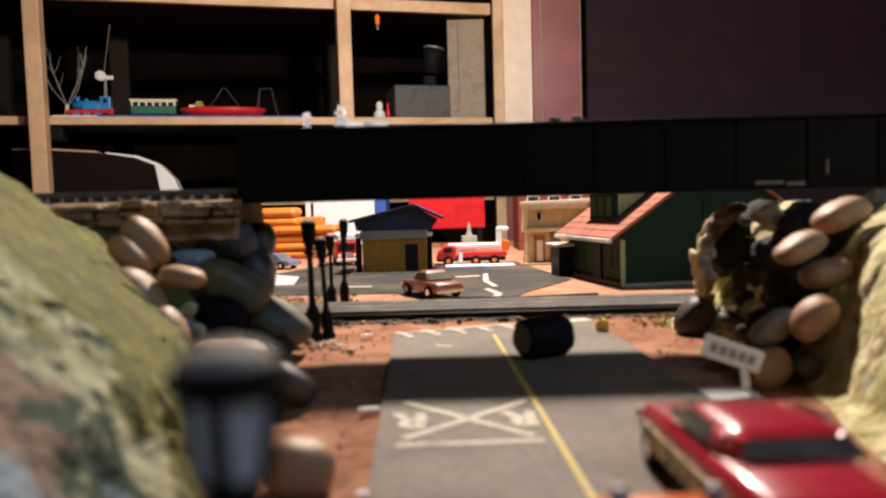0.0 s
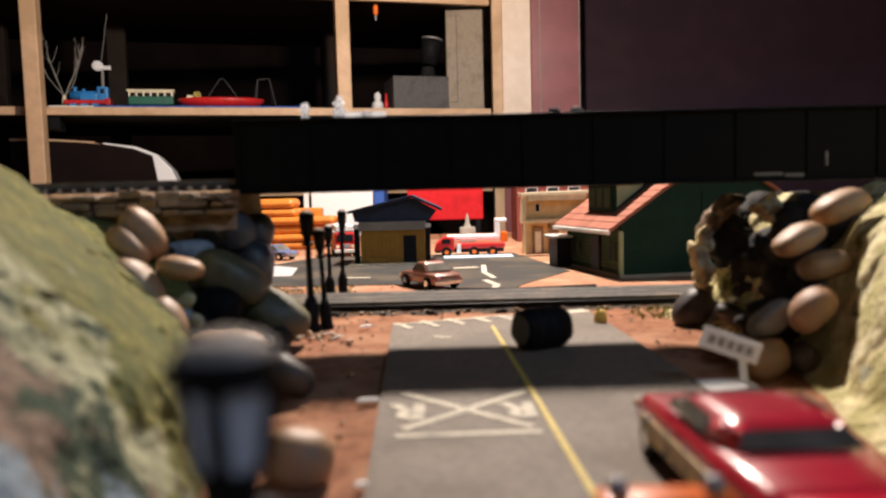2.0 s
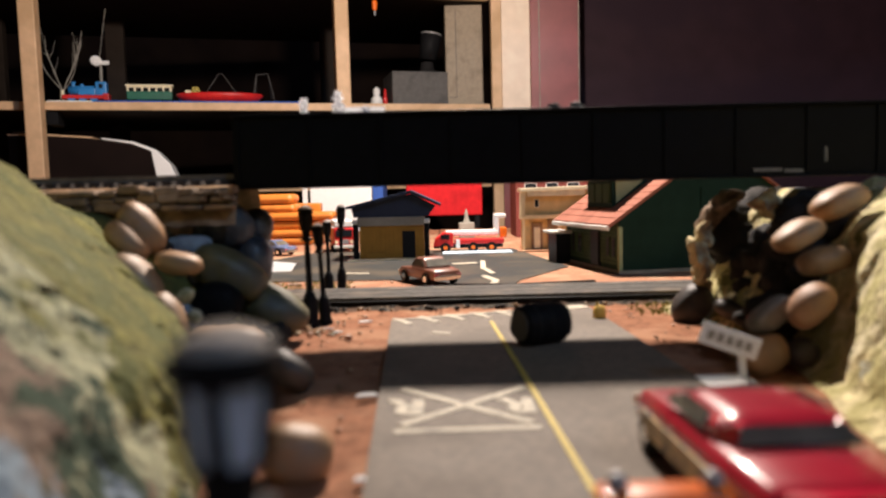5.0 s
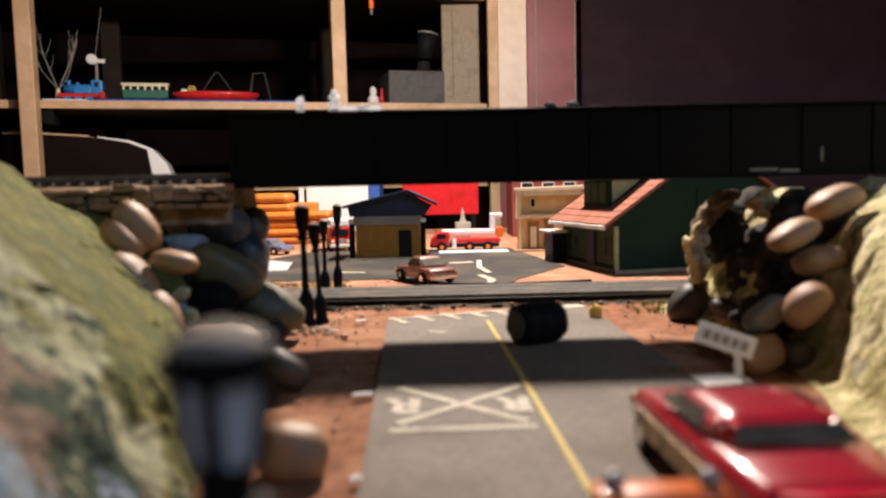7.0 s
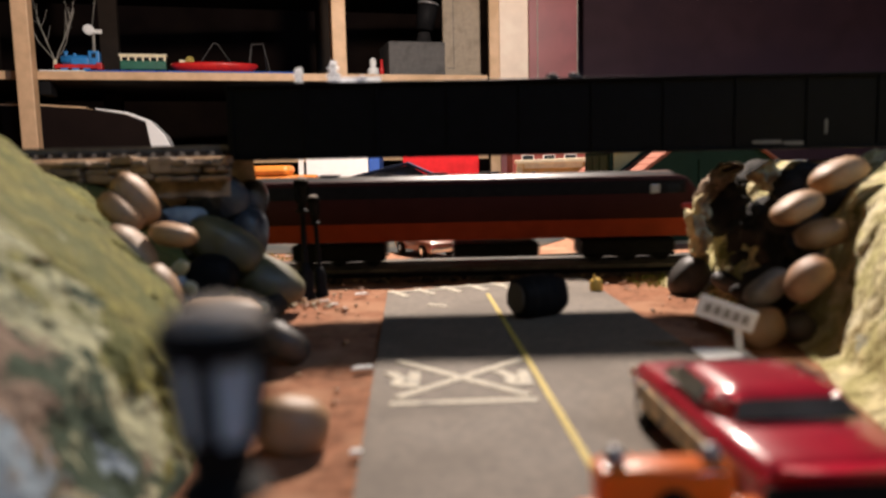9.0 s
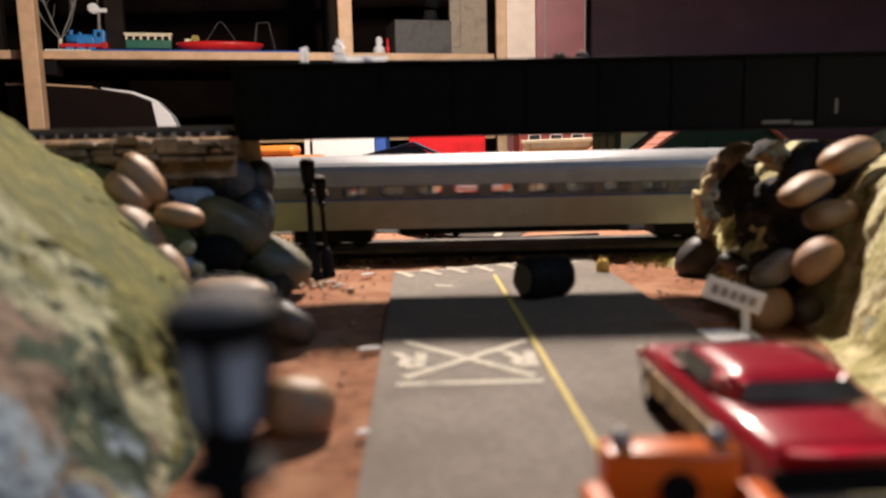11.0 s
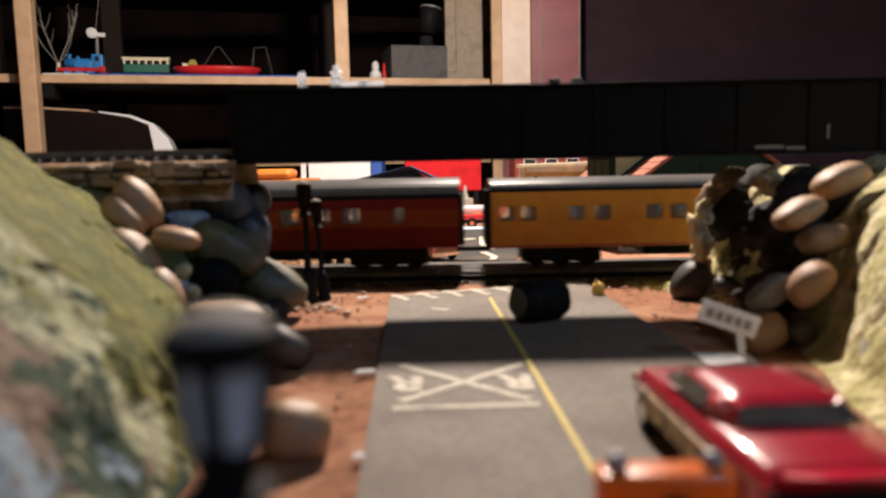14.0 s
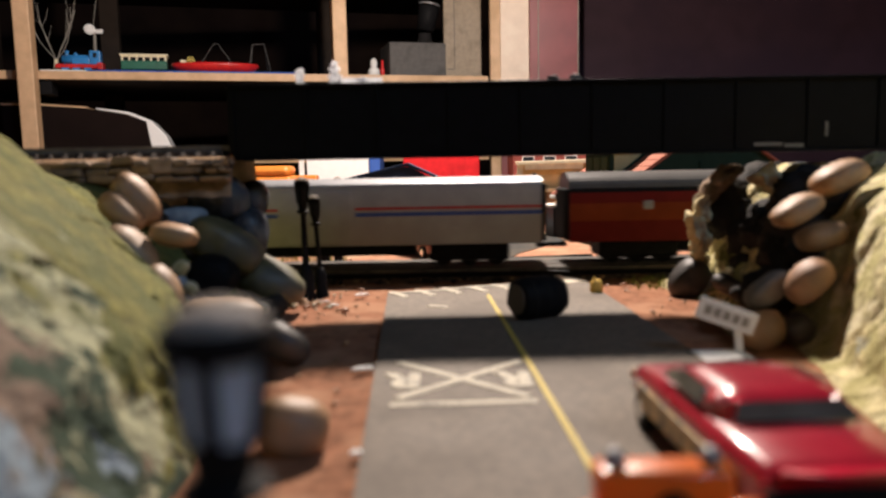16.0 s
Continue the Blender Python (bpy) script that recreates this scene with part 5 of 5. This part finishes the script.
def fire_engine():
    t = thing("toy_fire_engine", (-0.1035, 0.815, 0), 12, label="small red toy fire engine with white roof beside the kiosk", category="toy truck")
    part("body", box(-0.0105, 0.0105, -0.004, 0.040, 0.005, 0.024, 0.0012), "toy_red", t, "red body")
    part("cab", box(-0.0105, 0.0105, -0.014, -0.0042, 0.005, 0.026, 0.0016), "toy_red", t, "red cab")
    part("windscreen", box(-0.0085, 0.0085, -0.0146, -0.0136, 0.0165, 0.0235, 0.0004), "window_dark", t)
    part("roof", box(-0.0100, 0.0100, -0.0135, 0.0390, 0.0262, 0.0335, 0.0014), "white", t, "white roof load")
    part("bumper", box(-0.0110, 0.0110, -0.0162, -0.0136, 0.0045, 0.0080, 0.0006), "white", t, "white bumper")
    part("grille", box(-0.0050, 0.0050, -0.0147, -0.0137, 0.0090, 0.0135, 0.0003), "silver", t, "silver grille")
    for s in (-1, 1):
        part("headlamp", rod((s * 0.0078, -0.0150, 0.0112), (s * 0.0078, -0.0138, 0.0112), 0.0018, 0.0018, 12), "cream", t)
        for y in (-0.008, 0.030):
            part("wheel", rod((s * 0.0082, y, 0.0050), (s * 0.0112, y, 0.0050), 0.0050, 0.0050, 18), "rubber", t)
    return t


fire_engine()
blue_car = road_car("grey_blue_car", "car_blue", 0.048, 0.021, 0.016, "glossy blue-grey model car at the yard's edge")
blue_car.matrix_world = pose(-0.172, 0.79, 0.0, 0, 0, 60)


def orange_digger():
    t = thing("orange_toy_tractor", (0.0300, 0.094, 0.001), label="bright orange toy tractor with silver lamps on the road", category="toy vehicle")
    part("hood", box(-0.0094, 0.0092, 0.006, 0.0125, 0.006, 0.0194, 0.0009), "toy_orange", t, "orange upright body", True)
    part("body", box(-0.0105, 0.0105, -0.008, 0.0062, 0.004, 0.0125, 0.0009), "toy_orange", t, "orange lower body")
    for s in (-1, 1):
        part("fender", box(s * 0.0105 - 0.002, s * 0.0105 + 0.002, -0.006, 0.008, 0.007, 0.0150, 0.0009), "toy_orange", t, "orange fender")
        part("lamp", lathe([(0.0014, 0), (0.0016, 0.0010), (0.0010, 0.0020), (0.0003, 0.0023)], 14, (s * 0.0066, 0.0095, 0.0193)), "silver", t, "dull silver lamp", True)
        for y in (-0.005, 0.008):
            part("wheel", rod((s * 0.0085, y, 0.0042), (s * 0.0120, y, 0.0042), 0.0042, 0.0042, 20), "rubber", t)
    part("exhaust", rod((0.0005, 0.0052, 0.0142), (0.0005, 0.0062, 0.0142), 0.0026, 0.0026, 18), "black", t, "black round opening")
    return t


orange_digger()


# ---- small things round the road ----
# pale tone mixes dust with the light that falls on the cap from above
M["dusty"] = mat("dust_and_top_light", (0.42, 0.36, 0.31), 0.3, 300, 0.8, 0.1, stain=(0.22, 0.185, 0.16), amount=0.3, stain_scale=150)


def street_lamp(height, label, fat=1.0, glazing="frost", glass_label="frosted pale glass"):
    t = thing("street_lamp", label=label, category="street lamp", group="black street lamps")
    r = 0.0016 * fat
    part("base", lathe([(0.0042 * fat, 0), (0.0042 * fat, 0.002), (0.0034 * fat, 0.004), (0.0036 * fat, 0.012), (0.0028 * fat, 0.0145), (r * 1.2, 0.017)], 14), "black", t, "", True)
    part("pole", rod((0, 0, 0.016), (0, 0, height - 0.0135), r, r * 0.75, 12), "black", t)
    part("collar", lathe([(r, 0), (r * 1.8, 0.0008), (r * 1.8, 0.0016), (r, 0.0024)], 12, (0, 0, height - 0.016)), "black", t)
    head = part("lantern", lathe([(0.0015, 0), (0.0023, 0.0012), (0.0027, 0.0034), (0.0030, 0.0041), (0.0026, 0.0045)], 12, (0, 0, height - 0.0148)), "black", t, "black lantern frame")
    part("glass", lathe([(0.0026, 0), (0.0034, 0.0070)], 8, (0, 0, height - 0.0104)), glazing, head, glass_label)
    for k in range(4):
        a = k * math.tau / 4 - math.pi / 2
        part("glazing_bar", rod((0.0026 * math.cos(a), 0.0026 * math.sin(a), height - 0.0106), (0.0036 * math.cos(a), 0.0036 * math.sin(a), height - 0.0034), 0.0008, 0.0007, 6), "black", head)
    cap = part("cap", lathe([(0.0041, 0), (0.0043, 0.0003), (0.0043, 0.0025), (0.0041, 0.0028)], 16, (0, 0, height - 0.0034)), "black", t)
    part("cap_top", lathe([(0.0038, 0.0), (0.0035, 0.0006), (0.0027, 0.0012), (0.0014, 0.0016), (0.0003, 0.0019)], 16, (0, 0, height - 0.0006)), "dusty", cap, "grey cap top with dust and top light in its colour")
    return t


lamp = street_lamp(0.0552, "tall black model street lamp beside the road", 1.25)
lamp.matrix_world = pose(-0.0173, 0.060, -0.001)
lamp.scale = (1.02, 1.02, 0.935)
slim = street_lamp(0.0565, "slim black model street lamp at the track", 1.25, "window_dark", "dark glass")
slim.matrix_world = pose(-0.0620, 0.360, -0.001, 0, -1.0, 0)
slim.scale = (0.82, 0.82, 1.0)
for _x, _y, _lean, _s in ((-0.0562, 0.367, -3.0, 0.85), (-0.0630, 0.482, 1.0, 0.97), (-0.0715, 0.486, 0.0, 0.80)):
    copy_thing(slim, pose(_x, _y, -0.001, 0, _lean, 0)).scale = (0.66, 0.66, _s)


def crossing_sign():
    t = thing("fallen_crossing_sign", (0.0862, 0.2375, 0), label="white model crossing sign leaning on its base", category="sign")
    part("base", box(-0.0065, 0.0095, -0.011, 0.004, 0, 0.0014, 0.0004), "white", t, "white base plate")
    part("post", box(-0.0012, 0.0012, -0.0008, 0.0008, 0.001, 0.0132, 0.0003), "white", t, "white post").matrix_local = pose(0.0078, 0, 0, 0, -5, 0)
    b = part("board", box(-0.0096, 0.0096, -0.0006, 0.0006, -0.0034, 0.0034, 0.0003), "white", t, "white sign board")
    b.matrix_local = pose(0.0030, -0.0013, 0.0132, 0, 20, 0)
    for k in range(5):
        part("lettering_bar", box(-0.0076 + 0.0031 * k, -0.0054 + 0.0031 * k, -0.0009, -0.0005, -0.0014, 0.0014), "grey_felt", b, "faint unreadable lettering")
    return t


crossing_sign()


def black_drum():
    t = thing("black_barrel", (0.0385, 0.2985, 0.0010), 28, label="black tarred barrel lying on the road", category="barrel")
    r = 0.0083
    bm = lathe([(r * 0.80, -0.0100), (r * 0.93, -0.0088), (r, -0.003), (r, 0.004), (r * 0.93, 0.0092), (r * 0.8, 0.0102)], 26)
    for v in bm.verts:
        v.co *= 1 + 0.05 * noise.noise(v.co * 300)
    bmesh.ops.transform(bm, matrix=pose(0, 0, r * 0.98, 0, 90, 0), verts=bm.verts)
    part("shell", bm, "black", t, "", True)
    for x in (-0.0055, 0.0005, 0.006):
        bm = lathe([(r * 0.99, -0.0006), (r * 1.012, -0.0003), (r * 1.012, 0.0003), (r * 0.99, 0.0006)], 26)
        bmesh.ops.transform(bm, matrix=pose(x, 0, r * 0.98, 0, 90, 0), verts=bm.verts)
        part("hoop", bm, "rubber", t, "", True)
    bm = rod((-0.0104, 0, r * 0.98), (-0.0098, 0, r * 0.98), r * 0.72, r * 0.72, 22)
    part("end_plate", bm, "box_grey", t, "speckled grey end")
    return t


black_drum()
_yb = part("yellow_toy_chick", pebble(0.0032, 0.0032, 0.0042, 3, 0.1, 2), "chick_yellow", None, "small yellow toy chick standing by the track", True, category="toy")
_yb.matrix_world = pose(0.0735, 0.3560, 0.0030)
part("beak", lathe([(0.0010, 0), (0.0002, 0.0022)], 8, (-0.001, 0, 0.0035)), "chick_yellow", _yb)

rng = random.Random(11)
for _x, _y, _w, _h in ((-0.037, 0.361, 0.007, 0.004), (-0.0235, 0.228, 0.007, 0.0035), (-0.0185, 0.160, 0.0028, 0.0028), (-0.046, 0.335, 0.004, 0.002), (-0.052, 0.345, 0.005, 0.002), (-0.100, 0.520, 0.010, 0.006)):
    _ob = part("paper_scrap", prism([(-_w / 2, -_h / 2), (_w / 2, -_h * 0.3), (_w * 0.4, _h / 2), (-_w * 0.3, _h * 0.4)], "z", 0, 0.0005), "white", None, "torn scrap of white paper on the dirt", category="paper", group="paper scraps on the dirt")
    _ob.matrix_world = pose(_x, _y, 0.0008, rng.uniform(-4, 4), rng.uniform(-4, 4), rng.uniform(-30, 30))
_fc = part("folded_card", prism([(-0.0180, 0), (-0.0175, 0.0115), (0.0130, 0.0075), (0.0085, 0)], "y", 0, 0.0007), "bright_white", None, "folded white card leaning beside the yard", category="card")
_fc.matrix_world = pose(-0.1290, 0.612, 0.0004, -35, 0, 6)
CHIP = {"tan": "tan", "brown": "brown", "pale": "pale", "crag": "dark brown", "pink": "pinkish"}


def chip(x, y, size, colour, k):
    """A crumb of stone or plaster on the dirt."""
    ob = part("stone_chip", pebble(size, size * 0.8, size * 0.6, k, 0.5, 1), colour, None, "small " + CHIP[colour] + " stone chip lying on the dirt", category="stone", group="stone chips on the dirt")
    ob.matrix_world = pose(x, y, size * 0.3, 0, 0, rng.uniform(0, 180))


for _k in range(46):
    chip(rng.uniform(-0.060, -0.028), rng.uniform(0.18, 0.40), rng.uniform(0.0005, 0.0013), rng.choice(["tan", "brown", "brown", "pink"]), _k)
for _k in range(26):
    chip(rng.gauss(-0.054, 0.006), rng.gauss(0.345, 0.012), rng.uniform(0.0008, 0.0021), rng.choice(["tan", "pale", "pink", "tan"]), 60 + _k)
for _k in range(22):
    chip(rng.uniform(0.083, 0.108), rng.uniform(0.28, 0.39), rng.uniform(0.0005, 0.0012), rng.choice(["tan", "brown", "pink"]), 100 + _k)
for _k in range(60):
    chip(rng.uniform(-0.075, 0.12), rng.uniform(0.396, 0.408), rng.uniform(0.0008, 0.0020), rng.choice(["crag", "brown", "crag"]), 140 + _k)
for _k in range(40):
    chip(rng.uniform(-0.15, 0.0), rng.uniform(0.465, 0.535), rng.uniform(0.0006, 0.0016), rng.choice(["tan", "pale", "pink"]), 220 + _k)

# marks on the yard
for _pts, _w in (([(0.036, 0.66), (0.033, 0.60), (0.038, 0.56)], 0.004), ([(0.030, 0.545), (0.037, 0.515), (0.034, 0.500)], 0.0045), ([(0.010, 0.64), (0.030, 0.645)], 0.008), ([(-0.075, 0.585), (-0.055, 0.58)], 0.005), ([(-0.03, 0.60), (-0.018, 0.598)], 0.006)):
    part("painted_mark", strip(_pts, _w, 0.0003, 0.0010), "roadpaint", far_road, "worn white painted mark")
part("kerb", strip([(-0.005, 0.4995), (0.045, 0.4885), (0.10, 0.498)], 0.003, 0.0, 0.0016), "girder", None, "low dark kerb at the yard's edge", kind="structure", category="kerb")


def grass_tufts():
    r = random.Random(21)
    verts, faces = [], []
    for _ in range(900):
        x, y = r.uniform(-0.135, -0.06), r.uniform(0.465, 0.535)
        if r.random() > 0.75:
            x, y = r.uniform(0.095, 0.125), r.uniform(0.365, 0.400)
        h, a = r.uniform(0.0012, 0.0032), r.uniform(0, math.tau)
        dx, dy = 0.0005 * math.cos(a), 0.0005 * math.sin(a)
        b = len(verts)
        verts += [(x - dx, y - dy, 0), (x + dx, y + dy, 0), (x + r.uniform(-.001, .001), y + r.uniform(-.001, .001), h)]
        faces.append((b, b + 1, b + 2))
    me = bpy.data.meshes.new("grass")
    me.from_pydata(verts, [], faces)
    me.materials.append(M["moss"])
    tagged(new("grass", me), "yellow-green sprinkled grass beside the track", "grass", kind="stuff")


M["moss"] = mat("moss_flock", (0.20, 0.22, 0.05), 0.35, 400, 0.95, 0.3)
grass_tufts()


# ---- scraps lying on the bridge ----
def clear_piece(name, at, profile, label):
    bm = lathe(profile, 7)
    for v in bm.verts:
        v.co += Vector([0.0007 * noise.noise(v.co * 900 + Vector((k, 0, 0))) for k in (1, 7, 13)]) * (0 if v.co.z < 0.0002 else 1)
    ob = part(name, bm, "clear", None, label, category="clear plastic", group="clear plastic bits on the bridge")
    ob.matrix_world = pose(*at, 0, 0, 20)
    return ob


clear_piece("clear_peg", (-0.0560, 0.3272, 0.0955), [(0.0022, 0), (0.0016, 0.002), (0.0021, 0.004), (0.0012, 0.0065)], "clear plastic peg on the bridge girder")
clear_piece("clear_ornament", (-0.0418, 0.3272, 0.0955), [(0.0040, 0), (0.0022, 0.0012), (0.0034, 0.0032), (0.0015, 0.0045), (0.0028, 0.0062), (0.0012, 0.0074), (0.0016, 0.0082), (0.0005, 0.0092)], "clear plastic ornament on the bridge girder")
clear_piece("clear_sliver", (-0.0300, 0.3272, 0.0955), [(0.0030, 0), (0.0028, 0.0016), (0.0012, 0.0026)], "clear plastic sliver on the bridge girder")
part("clear_strip", box(-0.009, 0.009, -0.0012, 0.0012, 0, 0.0022, 0.0004), "clear", None, "thin clear plastic strip on the bridge girder", category="clear plastic").matrix_world = pose(-0.0310, 0.3262, 0.0955)
for _x in (0.0490, 0.0585):
    _ob = part("lint_ball", pebble(0.0028, 0.002, 0.0016, int(_x * 1000), 0.5, 2), "box_grey", None, "grey lint on the bridge girder", True, category="lint")
    _ob.matrix_world = pose(_x, 0.3272, 0.0962)
for _x, _z, _w in ((0.133, 0.0668, 0.012), (0.146, 0.0662, 0.008), (0.163, 0.0705, 0.001)):
    part("scuff", box(_x, _x + _w, 0.32555, 0.3262, _z, _z + (0.0014 if _w > 0.002 else 0.006)), "grey_felt", bridge, "pale scuff on the girder")


# ---- what moves ----
def train_place(t):
    """How far the train has come along the track."""
    u = max(t, 7.0) - 11.5
    s = 0.1512 * u + 0.000685 * u * u - 0.000306 * u ** 3
    return s - 0.1265 * (7.0 - t) if t < 7.0 else s


def motions():
    times = (0, 2, 4, 6, 7, 8, 9, 10, 11, 12, 13, 14, 15, 16)
    for car, middle in ((loco, 0.3992), (silver_coach, 0.1137), (yellow_coach, -0.1940), (red_coach, -0.4807), (baggage_car, -0.737)):
        walk(car, [(t, pose(middle + train_place(t), YT, ZT)) for t in times])


motions()
